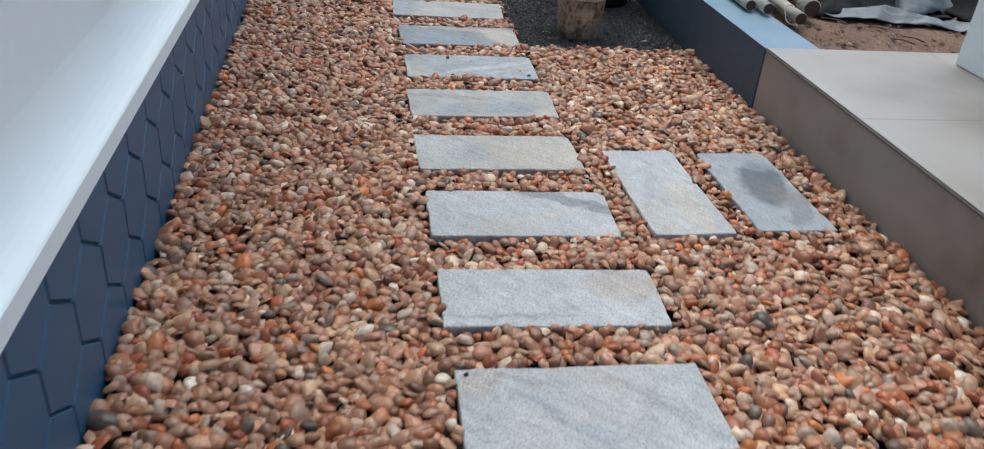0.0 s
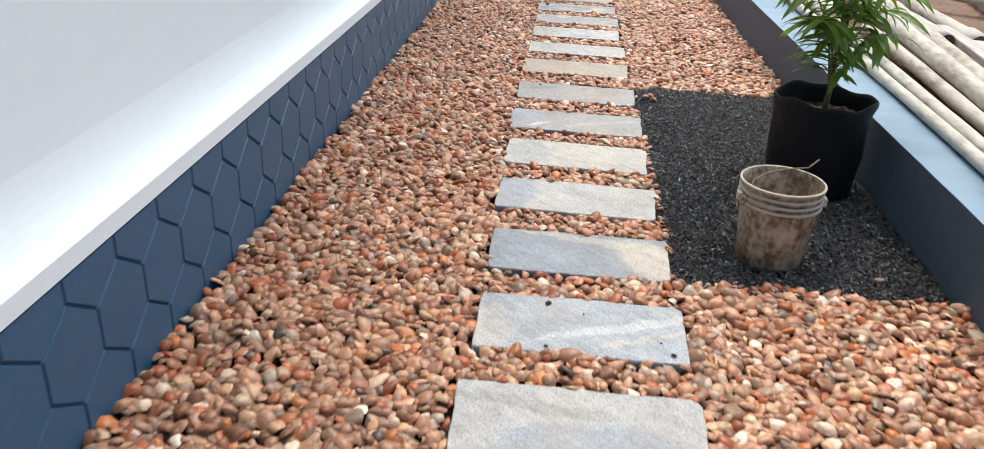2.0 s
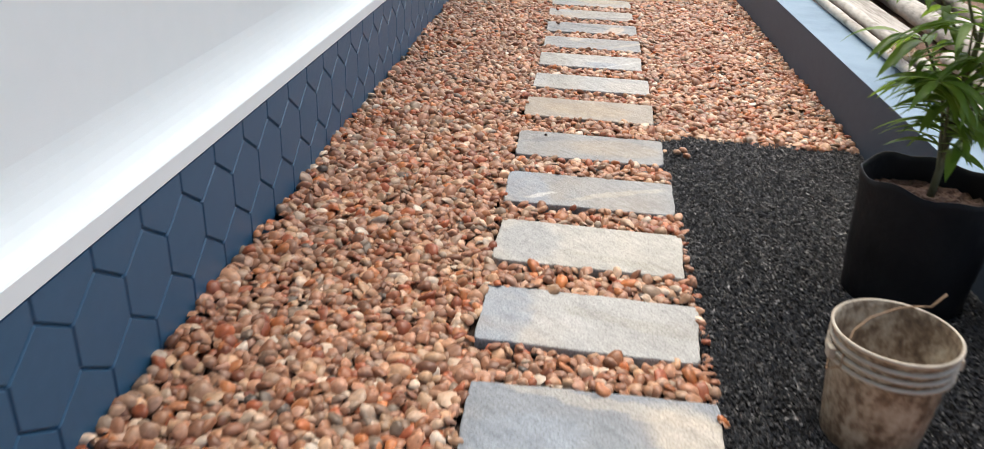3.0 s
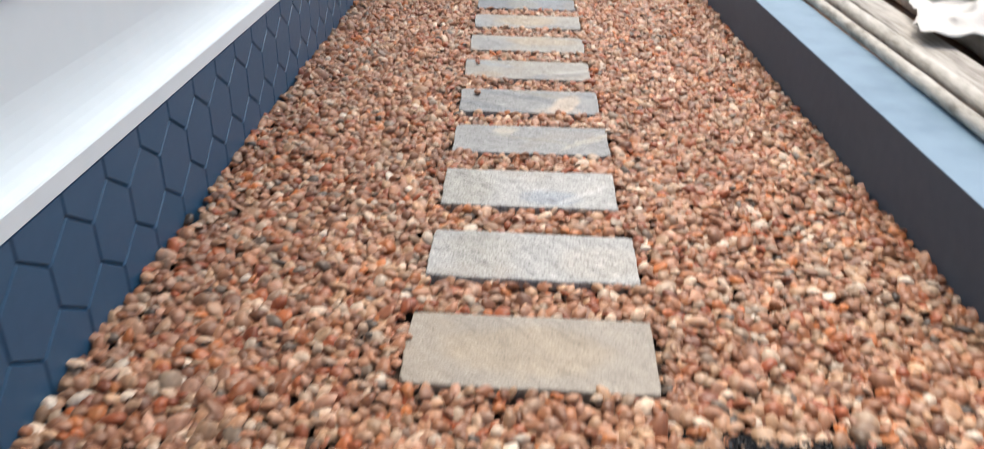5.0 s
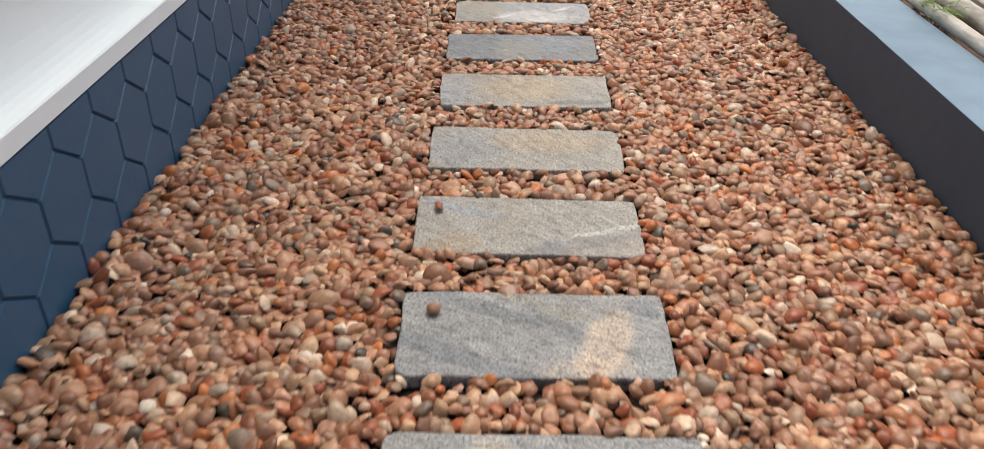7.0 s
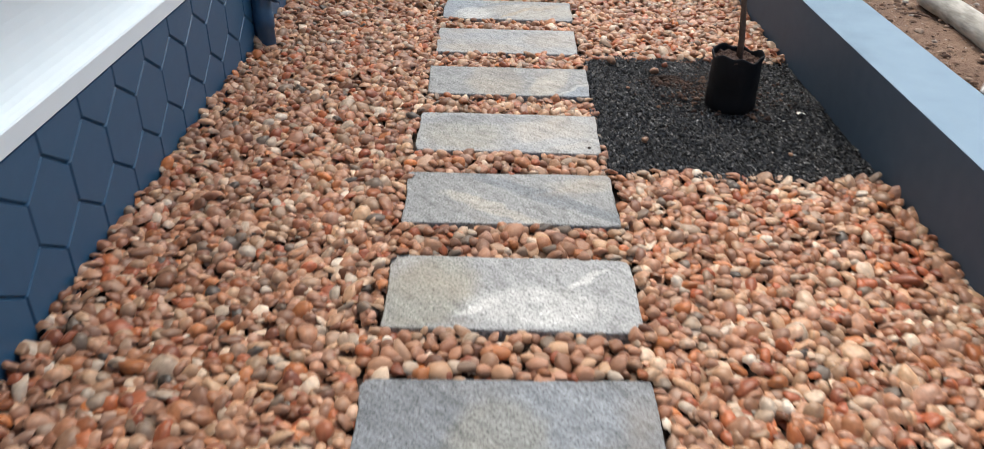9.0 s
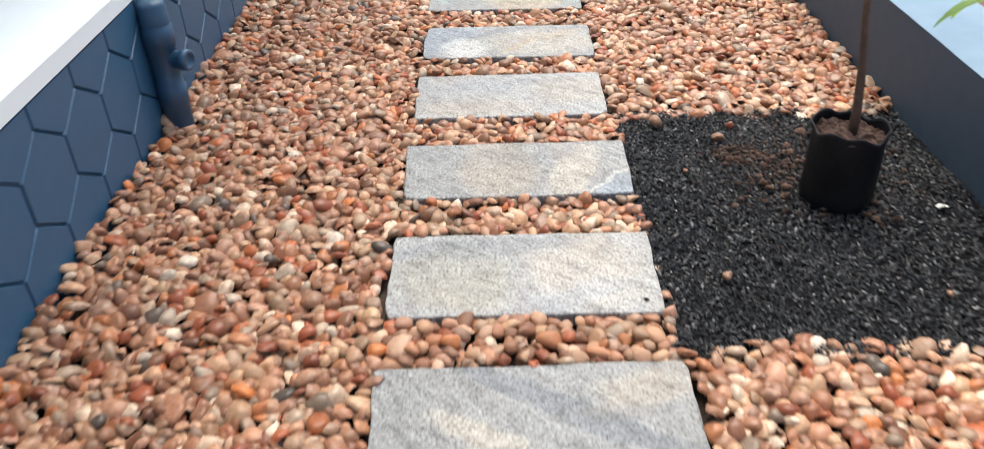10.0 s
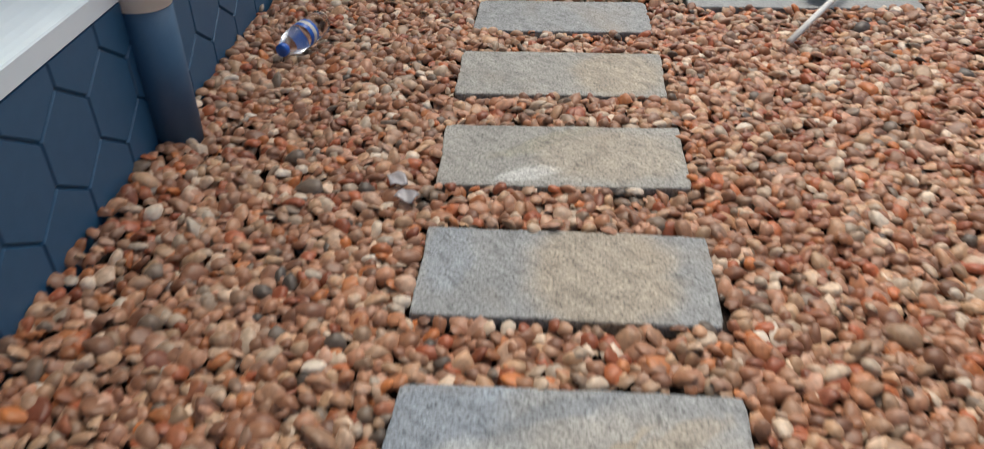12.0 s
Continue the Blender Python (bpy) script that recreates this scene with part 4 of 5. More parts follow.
for dx, dy, sx, sy, turn in ((0.0, 0.0, 0.045, 0.05, 20), (0.035, -0.075, 0.05, 0.04, -25)):
    rag = tagged(mesh_object("plastic_scrap", sheet(6, 6, lambda u, v: ((u - 0.5) * sx, (v - 0.5) * sy, 0.004 * math.sin(6 * u + 4 * v))), FILM, smooth=True), "small flat scrap of pale clear plastic film on pebbles", "scrap")
    rag.matrix_world = pose(-0.415 + dx, 14.0 + dy, 0.016, 6, 4, turn)
    thick(rag, 0.0012)
clod = thing("soil_clump", (0.635, 12.285, BED_Z), "clump of fibrous brown soil lying on the black grit", "soil")
bm = bmesh.new()
bmesh.ops.create_icosphere(bm, subdivisions=4, radius=1.0)
for q in bm.verts:
    k = 1 + 0.35 * noise.noise(q.co * 2.2) + 0.22 * noise.noise(q.co * 6) + 0.12 * noise.noise(q.co * 14)
    q.co = Vector((q.co.x * 0.055 * k, q.co.y * 0.026 * k, max(-0.004, q.co.z * 0.022 * k)))
part("clump", bm, UNDER, clod)
rnd = random.Random(43)
bm = bmesh.new()
for k in range(110):
    a = Vector((rnd.gauss(0, 0.034), rnd.gauss(0, 0.016), 0))
    a.z = max(0.004, 0.022 - 8 * a.x * a.x - 18 * a.y * a.y)
    d = Vector((rnd.gauss(0, 1), rnd.gauss(0, 0.7), rnd.gauss(0.1, 0.35))).normalized() * rnd.uniform(0.008, 0.022)
    e = a + d
    e.z = max(0.003, e.z)
    tube([a - d * 0.5, a + Vector((0, 0, 0.003)), e], 0.0008, 3, bm=bm)
part("fibres", bm, POT_SOIL, clod)

# ---- stepping stones ----
TINT = {"blue": (0.310, 0.338, 0.360), "white": (0.414, 0.427, 0.432), "pale": (0.378, 0.378, 0.360), "slate": (0.225, 0.248, 0.270), "tan": (0.324, 0.288, 0.239), "cream": (0.414, 0.401, 0.360), "grey": (0.270, 0.275, 0.270), "ash": (0.325, 0.330, 0.326), "greytan": (0.306, 0.293, 0.261), "dark": (0.194, 0.203, 0.211)}
WORD = {"blue": "blue-grey", "white": "whitish", "pale": "pale grey", "slate": "dark blue-grey", "tan": "sandy tan", "cream": "pale cream", "grey": "mottled grey", "ash": "speckled ash-grey", "greytan": "grey-brown", "dark": "dark speckled grey"}
HOLES = []


def stone(x, far, w, d, turn, taper, kind, marks=(), where="set among pebbles", seed=1, grain_turn=0.75, base_turn=0):
    """A split slab with its far edge at the given y: slightly ragged outline, chamfered and uneven edge."""
    bm = bmesh.new()
    nx, ny = 20, 10
    loop = [(-0.5 + i / nx, -0.5) for i in range(nx)] + [(0.5, -0.5 + j / ny) for j in range(ny)] + [(0.5 - i / nx, 0.5) for i in range(nx)] + [(-0.5, 0.5 - j / ny) for j in range(ny)]
    rows = []
    r = random.Random(seed)
    clip = {(sx, sy): r.choice((0.001, 0.002, 0.003, 0.008)) for sx in (-1, 1) for sy in (-1, 1)}
    for inset, z in ((0.0, -0.035), (0.0, -0.005), (0.0018, -0.0012), (0.0045, 0.0)):
        row = []
        for u, v in loop:
            px, py = u * (w + taper * 2 * v), v * d
            j = 0.005 * noise.noise(Vector((px * 8, py * 8, seed * 3.1))) + 0.003 * noise.noise(Vector((px * 35, py * 35, seed * 3.1)))
            sx, sy = (1 if u > 0 else -1) if abs(u) > 0.49 else 0, (1 if v > 0 else -1) if abs(v) > 0.49 else 0
            c = clip[sx, sy] if sx and sy else 0.0
            row.append(bm.verts.new((px + sx * (j - inset - 0.003 - c), py + sy * (j - inset - 0.003 - c), z)))
        rows.append(row)
    n = len(loop)
    for a, b in zip(rows, rows[1:]):
        for k in range(n):
            bm.faces.new((a[k], a[(k + 1) % n], b[(k + 1) % n], b[k]))
    bm.faces.new(rows[-1])
    ob = mesh_object("stepping_stone", bm, stone_material(TINT[kind], marks, grain_turn, seed, 1.0 if 12 < seed < 60 else 0.55))
    long, deep = (w, d) if not base_turn else (d, w)
    ob.matrix_world = pose(x, far - deep / 2, r.uniform(-0.002, 0.003), r.uniform(-0.3, 0.3), r.uniform(-0.25, 0.25), base_turn + turn)
    HOLES.append((x - long / 2, x + long / 2, far - deep, far))
    return tagged(ob, WORD[kind] + " split slate stepping stone " + where, "stepping stone", "stepping stones in the pebble bed")


stone(0.010, 1.524, 0.616, 0.306, -0.4, 0.0, "white", [(-0.02, -0.08, 0.22, 0.02, -45, BLUEGREY, 0.4), (0.17, 0.0, 0.2, 0.015, -50, SLATE, 0.2), (-0.25, 0.1, 0.06, 0.04, 20, RUST, 0.25)], seed=1)
stone(0.009, 1.950, 0.617, 0.275, -1.9, -0.002, "white", [(0.21, 0.05, 0.1, 0.09, 0, RUST, 0.3), (-0.15, -0.09, 0.18, 0.01, 0, SLATE, 0.35)], seed=2)
stone(0.007, 2.431, 0.607, 0.302, -1.9, 0.008, "white", [(0.16, 0.09, 0.25, 0.035, -28, SLATE, 0.7), (0.05, -0.03, 0.2, 0.012, 25, CREAM, 0.4)], seed=3)
stone(-0.001, 2.887, 0.606, 0.301, -0.4, 0.001, "pale", [(0.16, 0.0, 0.16, 0.13, 0, CREAM, 0.45), (-0.1, 0.04, 0.04, 0.12, 30, BLUEGREY, 0.35)], seed=4)
stone(0.004, 3.358, 0.616, 0.298, -0.5, 0.015, "pale", [(0.02, -0.06, 0.2, 0.07, 4, BLUEGREY, 0.75), (-0.1, 0.06, 0.22, 0.02, -8, SLATE, 0.3), (0.24, -0.1, 0.1, 0.03, 30, CREAM, 0.5)], seed=5)
stone(0.012, 3.815, 0.609, 0.306, 0.2, 0.002, "blue", [(0.1, 0.0, 0.24, 0.022, 22, WHITISH, 0.45), (0.18, -0.05, 0.16, 0.012, 25, CREAM, 0.5), (-0.26, -0.04, 0.06, 0.12, 0, CREAM, 0.4)], seed=6)
stone(0.009, 4.270, 0.609, 0.306, -0.2, 0.008, "slate", [(0.25, -0.02, 0.1, 0.16, 35, CREAM, 0.65), (0.05, 0.1, 0.3, 0.025, -10, CREAM, 0.4), (-0.15, -0.04, 0.14, 0.08, 10, BLUEGREY, 0.6)], seed=7)
stone(-0.002, 4.742, 0.621, 0.306, -2.5, 0.012, "pale", [(-0.25, 0.0, 0.09, 0.2, 0, BLUEGREY, 0.7), (0.1, 0.02, 0.2, 0.03, -12, OLIVE, 0.3)], seed=8)
stone(-0.004, 5.212, 0.623, 0.313, -2.5, 0.007, "cream", [(-0.2, 0.0, 0.1, 0.14, 0, BLUEGREY, 0.35), (0.1, -0.08, 0.18, 0.02, -10, OLIVE, 0.3)], seed=9)
stone(-0.003, 5.670, 0.642, 0.306, -1.1, 0.008, "grey", [(-0.26, 0.02, 0.09, 0.2, 20, BLUEGREY, 0.8), (-0.18, -0.07, 0.08, 0.014, 32, WHITISH, 0.65), (0.1, 0.0, 0.2, 0.02, 25, CREAM, 0.4)], seed=10)
stone(-0.004, 6.172, 0.639, 0.316, -1.1, 0.009, "grey", [(-0.2, 0.05, 0.12, 0.022, 20, SLATE, 0.5), (0.1, 0.0, 0.2, 0.1, 0, SAND, 0.35)], seed=11)
stone(-0.010, 6.697, 0.632, 0.306, -1.0, 0.006, "tan", [(0.0, 0.0, 0.2, 0.1, 0, SAND, 0.4)], seed=12)
stone(0.002, 7.168, 0.627, 0.290, -1.6, 0.001, "pale", [(-0.15, 0.02, 0.1, 0.12, 20, OLIVE, 0.25), (0.2, -0.03, 0.12, 0.1, 0, CREAM, 0.25)], seed=14)
stone(-0.006, 7.644, 0.608, 0.304, -0.7, 0.005, "pale", [(0.08, -0.08, 0.1, 0.055, 0, BLUEGREY, 0.7), (0.2, -0.04, 0.13, 0.012, 38, WHITISH, 0.5), (-0.22, 0.0, 0.1, 0.16, 0, OLIVE, 0.3)], seed=15)
stone(0.005, 8.102, 0.625, 0.298, 0.3, 0.006, "grey", [(-0.1, 0.09, 0.05, 0.04, 30, CREAM, 0.65), (0.22, -0.01, 0.13, 0.018, 42, CREAM, 0.45), (0.0, 0.0, 0.2, 0.012, -15, OLIVE, 0.5)], seed=16, grain_turn=0.3)
stone(0.0, 8.568, 0.623, 0.310, 0.5, 0.006, "grey", [(-0.03, 0.05, 0.32, 0.022, -26, SLATE, 0.55), (-0.2, -0.07, 0.2, 0.03, -26, SLATE, 0.6), (0.16, -0.04, 0.05, 0.14, -24, PEACH, 0.5), (0.12, -0.12, 0.1, 0.04, 10, PEACH, 0.25), (0.26, 0.1, 0.04, 0.04, 0, SLATE, 0.65), (0.02, 0.1, 0.14, 0.02, -26, OLIVE, 0.5)], seed=17, grain_turn=0.5)
stone(-0.006, 9.028, 0.624, 0.299, -0.3, 0.008, "greytan", [(-0.2, -0.1, 0.07, 0.05, 0, RUST, 0.35), (0.14, -0.09, 0.15, 0.03, 16, SLATE, 0.6), (0.22, -0.02, 0.11, 0.012, 20, WHITISH, 0.5), (-0.2, 0.08, 0.14, 0.02, -20, BLUEGREY, 0.6)], seed=18)
stone(-0.004, 9.504, 0.625, 0.303, -0.2, 0.007, "greytan", [(0.08, 0.05, 0.2, 0.08, 0, SAND, 0.55), (-0.2, -0.02, 0.12, 0.12, 0, BLUEGREY, 0.3)], seed=19)
stone(0.0, 9.992, 0.636, 0.314, 0.6, 0.009, "greytan", [(0.0, 0.02, 0.16, 0.12, 0, SAND, 0.6), (0.2, -0.11, 0.12, 0.022, 4, SLATE, 0.65), (-0.26, 0.0, 0.06, 0.16, 0, BLUEGREY, 0.5)], seed=20)
stone(-0.005, 10.464, 0.632, 0.316, 1.4, 0.008, "dark", [(-0.2, 0.0, 0.13, 0.14, 0, SLATE, 0.45), (0.1, 0.04, 0.16, 0.1, 10, BLUEGREY, 0.35), (-0.02, -0.03, 0.1, 0.12, 0, OLIVE, 0.4)], seed=21)
stone(0.004, 10.947, 0.635, 0.318, 0.0, 0.003, "ash", [(-0.21, -0.01, 0.11, 0.17, -22, OLIVE, 0.6), (0.06, -0.06, 0.16, 0.08, 0, WHITISH, 0.5), (0.2, 0.06, 0.08, 0.014, 38, WHITISH, 0.7), (-0.08, -0.07, 0.06, 0.012, 35, WHITISH, 0.7)], seed=22)
stone(0.003, 11.425, 0.639, 0.314, 0.5, 0.004, "grey", [(0.07, 0.03, 0.34, 0.03, -32, SLATE, 0.65), (-0.06, -0.06, 0.16, 0.03, -32, CREAM, 0.45), (0.22, 0.08, 0.1, 0.05, 0, CREAM, 0.3)], seed=23)
stone(-0.002, 11.895, 0.633, 0.319, -0.3, 0.006, "ash", [(-0.16, -0.02, 0.14, 0.12, 0, OLIVE, 0.4), (0.16, 0.0, 0.15, 0.14, 0, CREAM, 0.3), (-0.1, 0.1, 0.25, 0.04, 5, SLATE, 0.35), (0.1, -0.1, 0.2, 0.03, 20, BLUEGREY, 0.3)], seed=24)
stone(0.002, 12.368, 0.639, 0.306, 0.7, 0.007, "grey", [(-0.05, 0.0, 0.11, 0.16, 0, SAND, 0.3), (0.16, -0.02, 0.06, 0.15, -25, CREAM, 0.5), (0.28, -0.11, 0.09, 0.05, 42, BLUEGREY, 0.7), (0.25, -0.075, 0.1, 0.007, 42, WHITISH, 0.5), (0.02, 0.06, 0.3, 0.05, 0, SLATE, 0.2)], seed=25)
stone(-0.005, 12.866, 0.626, 0.326, -0.3, 0.007, "ash", [(0.2, 0.02, 0.13, 0.1, 0, SAND, 0.25), (-0.1, -0.1, 0.2, 0.05, 0, SAND, 0.25), (-0.15, 0.05, 0.16, 0.05, 0, BLUEGREY, 0.3), (0.08, 0.09, 0.1, 0.03, 0, SLATE, 0.2)], seed=26)
stone(0.0, 13.328, 0.635, 0.316, -0.7, 0.003, "grey", [(-0.25, 0.04, 0.1, 0.22, -35, BLUEGREY, 0.75), (-0.17, -0.07, 0.085, 0.10, -10, WHITISH, 0.6), (0.12, -0.02, 0.2, 0.12, 0, CREAM, 0.35), (0.05, -0.03, 0.14, 0.016, 50, SAND, 0.55), (0.2, 0.05, 0.1, 0.03, 30, SAND, 0.4), (-0.02, 0.1, 0.13, 0.02, 25, SLATE, 0.5)], seed=27)
stone(0.0, 13.821, 0.643, 0.314, -1.4, 0.006, "grey", [(0.08, 0.0, 0.16, 0.2, 0, SAND, 0.6), (-0.26, 0.05, 0.05, 0.14, 0, BLUEGREY, 0.4)], seed=28)
stone(-0.002, 14.321, 0.651, 0.320, 0.3, 0.001, "greytan", [(-0.04, 0.07, 0.17, 0.028, 32, OLIVE, 0.7), (0.06, 0.11, 0.14, 0.014, 28, SLATE, 0.4), (-0.09, -0.1, 0.08, 0.03, 20, WHITISH, 0.6), (0.12, 0.0, 0.2, 0.13, 0, SAND, 0.4)], seed=29)
stone(-0.002, 14.832, 0.648, 0.322, -0.7, 0.008, "greytan", [(0.18, 0.0, 0.14, 0.16, 0, SAND, 0.5)], seed=30)
stone(0.006, 15.300, 0.625, 0.302, 0.3, 0.0, "grey", seed=31)
stone(0.541, 2.762, 0.633, 0.284, 1.0, 0.0, "white", [(-0.12, -0.05, 0.18, 0.06, 0, CREAM, 0.45), (0.0, 0.05, 0.2, 0.02, -20, BLUEGREY, 0.35)], "laid towards the porch", 66, -0.6, 90)
stone(0.908, 2.745, 0.593, 0.284, 0.7, 0.0, "blue", [(0.04, -0.03, 0.17, 0.085, -14, (0.08, 0.10, 0.125), 0.9), (-0.14, -0.08, 0.14, 0.04, -25, SLATE, 0.65), (0.2, -0.06, 0.06, 0.05, 0, BLUEGREY, 0.6)], "dark-stained, laid towards the porch", 67, -0.6, 90)
stone(0.90, 15.57, 0.86, 0.32, 0.0, 0.0, "grey", (), "lying long across the pebble bed", 77)
for cx, cy, cs in ((-0.085, 3.765, 0.013), (0.02, 3.72, 0.005), (-0.085, 3.535, 0.008), (0.265, 3.545, 0.010), (0.235, 3.60, 0.005), (-0.20, 6.12, 0.012), (-0.265, 1.50, 0.009), (0.27, 11.62, 0.008)):
    bm = lathe([(0.0, 0.9), (0.5, 0.75), (0.9, 0.3), (0.8, 0.0)], 9, wave=0.5, seed=cx * 40)
    crumb = tagged(mesh_object("soil_crumb", bm, UNDER), "dark crumb of soil lying on a stepping stone", "soil", "crumbs on the stones")
    crumb.matrix_world = pose(cx, cy, 0.001, 0, 0, cy * 400) @ Matrix.Diagonal((cs, cs * 0.7, cs * 0.6, 1))
BEDS = [(0.322, 1.2, 3.99, 6.235), (0.322, 1.2, 11.47, 12.53)]

# ---- hexagonal tiles of the dado ----
PITCH, SIDE = 0.207, 0.104
ANCHORS = [(-1.18, -20), (1.934, -5), (4.838, 9), (6.884, 19), (8.545, 27), (10.749, 38), (11.583, 42), (13.143, 49), (13.555, 51), (17.705, 71)]


def hex_tile(zc):
    """A tile of the row centred at zc, cut off at the dado's top and chamfered all round."""
    w, h, s = PITCH / 2, 0.1235, SIDE / 2
    poly = [(0, h), (w, s), (w, -s), (0, -h), (-w, -s), (-w, s)]
    poly = [(y, z + zc) for y, z in poly]

    def cut(pts, lim, keep):
        out = []
        for i, p in enumerate(pts):
            q = pts[(i + 1) % len(pts)]
            if keep(p[1]):
                out.append(p)
            if keep(p[1]) != keep(q[1]):
                f = (lim - p[1]) / (q[1] - p[1])
                out.append((p[0] + f * (q[0] - p[0]), lim))
        return out
    poly = cut(poly, DADO_TOP - 0.001, lambda z: z < DADO_TOP - 0.001)
    poly = cut(poly, -0.09, lambda z: z > -0.09)
    cy, cz = 0.0, sum(p[1] for p in poly) / len(poly)

    def inset(t):
        n, out = len(poly), []
        for i in range(n):
            a, b, c = Vector(poly[i - 1]), Vector(poly[i]), Vector(poly[(i + 1) % n])
            n1, n2 = Vector(((b - a).y, -(b - a).x)).normalized(), Vector(((c - b).y, -(c - b).x)).normalized()
            m = (n1 + n2).normalized()
            p = b + m * (t / max(0.3, m.dot(n1)))
            out.append(p)
        return out
    sgn = 1 if (inset(0.01)[0] - Vector((cy, cz))).length < (Vector(poly[0]) - Vector((cy, cz))).length else -1
    bm = bmesh.new()
    rows = [[bm.verts.new((x, p.x, p.y)) for p in inset(sgn * t)] for t, x in ((0.0008, LEFT - 0.013), (0.0014, LEFT - 0.008), (0.0055, LEFT))]
    n = len(poly)
    for a, b in zip(rows, rows[1:]):
        for k in range(n):
            bm.faces.new((a[k], a[(k + 1) % n], b[(k + 1) % n], b[k]))
    bm.faces.new(rows[-1])
    bmesh.ops.recalc_face_normals(bm, faces=bm.faces)
    me = bpy.data.meshes.new("tile")
    bm.to_mesh(me)
    bm.free()
    me.materials.append(DADO)
    return me


def tile_y(k):
    for (ya, ka), (yb, kb) in zip(ANCHORS, ANCHORS[1:]):
        if k <= kb:
            return ya + (yb - ya) * (k - ka) / (kb - ka)
    return ya + (yb - ya) * (k - ka) / (kb - ka)


for zc, shift in ((0.0685, 0.5), (0.244, 0.0), (0.4195, 0.5)):
    me = hex_tile(zc)
    for k in range(-17, 62):
        t = new("tile", me)
        t.parent = dado
        t.location = (0, tile_y(k + shift), 0)
        t.scale = (1, (tile_y(k + shift + 0.5) - tile_y(k + shift - 0.5)) / PITCH, 1)

# ---- black grit beds ----
rs = np.random.RandomState(4)
octa = np.array([(1, 0, 0), (-1, 0, 0), (0, 1, 0), (0, -1, 0), (0, 0, 1), (0, 0, -1)], dtype=float)
octf = np.array([(0, 2, 4), (2, 1, 4), (1, 3, 4), (3, 0, 4), (2, 0, 5), (1, 2, 5), (3, 1, 5), (0, 3, 5)])
for x0, x1, y0, y1 in BEDS:
    base = mesh_object("gravel_bed", sheet(24, 60, lambda u, v: (x0 - 0.03 + u * (x1 - x0 + 0.03), y0 - 0.05 + v * (y1 - y0 + 0.1), BED_Z - 0.006 + 0.008 * noise.noise(Vector((u * 8, v * 14, x0))))), CHIP_BASE, smooth=True)
    tagged(base, "bed of fine black stone grit beside the stepping stones", "gravel bed", kind="stuff")
    n = int((x1 - x0) * (y1 - y0) * 22000)
    c = np.stack([rs.uniform(x0 - 0.02, x1 - 0.004, n), rs.uniform(y0 - 0.03, y1 + 0.03, n), np.zeros(n)], 1)
    c[:, 2] = BED_Z + 0.004 * np.sin(c[:, 0] * 17) * np.cos(c[:, 1] * 13) + rs.uniform(-0.003, 0.004, n)
    sc = np.stack([rs.uniform(0.003, 0.0095, n), rs.uniform(0.0022, 0.005, n), rs.uniform(0.0018, 0.004, n)], 1)
    a, tl = rs.uniform(0, 6.28, n), rs.uniform(-0.8, 0.8, n)
    v = octa[None] * sc[:, None] * rs.uniform(0.75, 1.2, (n, 6, 1))
    z = v[:, :, 2] + v[:, :, 0] * np.sin(tl)[:, None]
    x = v[:, :, 0] * np.cos(a)[:, None] - v[:, :, 1] * np.sin(a)[:, None]
    y = v[:, :, 0] * np.sin(a)[:, None] + v[:, :, 1] * np.cos(a)[:, None]
    v = np.stack([x, y, z], 2) + c[:, None]
    f = octf[None] + (np.arange(n) * 6)[:, None, None]
    ob = big_mesh("chips", v.reshape(-1, 3), f.reshape(-1, 3), CHIPS)
    ob.data.polygons.foreach_set("use_smooth", np.zeros(len(ob.data.polygons), dtype=bool))
    ob.parent = base
    tagged(ob, kind="stuff")

# ---- pebbles ----
bm = bmesh.new()
bmesh.ops.create_icosphere(bm, subdivisions=2, radius=1.0)
bm.verts.ensure_lookup_table()
ico = np.array([v.co[:] for v in bm.verts])
icf = np.array([[v.index for v in f.verts] for f in bm.faces])
bm.free()
rs = np.random.RandomState(7)
SHAPES = []
for k in range(24):
    p = ico.copy()
    for _ in range(8):
        d = rs.normal(size=3)
        d /= np.linalg.norm(d)
        h = p @ d
        lim = rs.uniform(0.42, 0.88)
        p -= np.outer(np.maximum(0, h - lim) * rs.uniform(0.6, 0.95), d)
    p *= np.array([rs.uniform(1.0, 1.62), rs.uniform(0.88, 1.10), rs.uniform(0.48, 0.78)])
    p[:, 0] += rs.uniform(-0.25, 0.25) * p[:, 1] ** 2
    SHAPES.append(p)


def inside(x, y, rects, grow=0.0):
    hit = np.zeros(len(x), dtype=bool)
    for x0, x1, y0, y1 in rects:
        hit |= (x > x0 - grow) & (x < x1 + grow) & (y > y0 - grow) & (y < y1 + grow)
    return hit


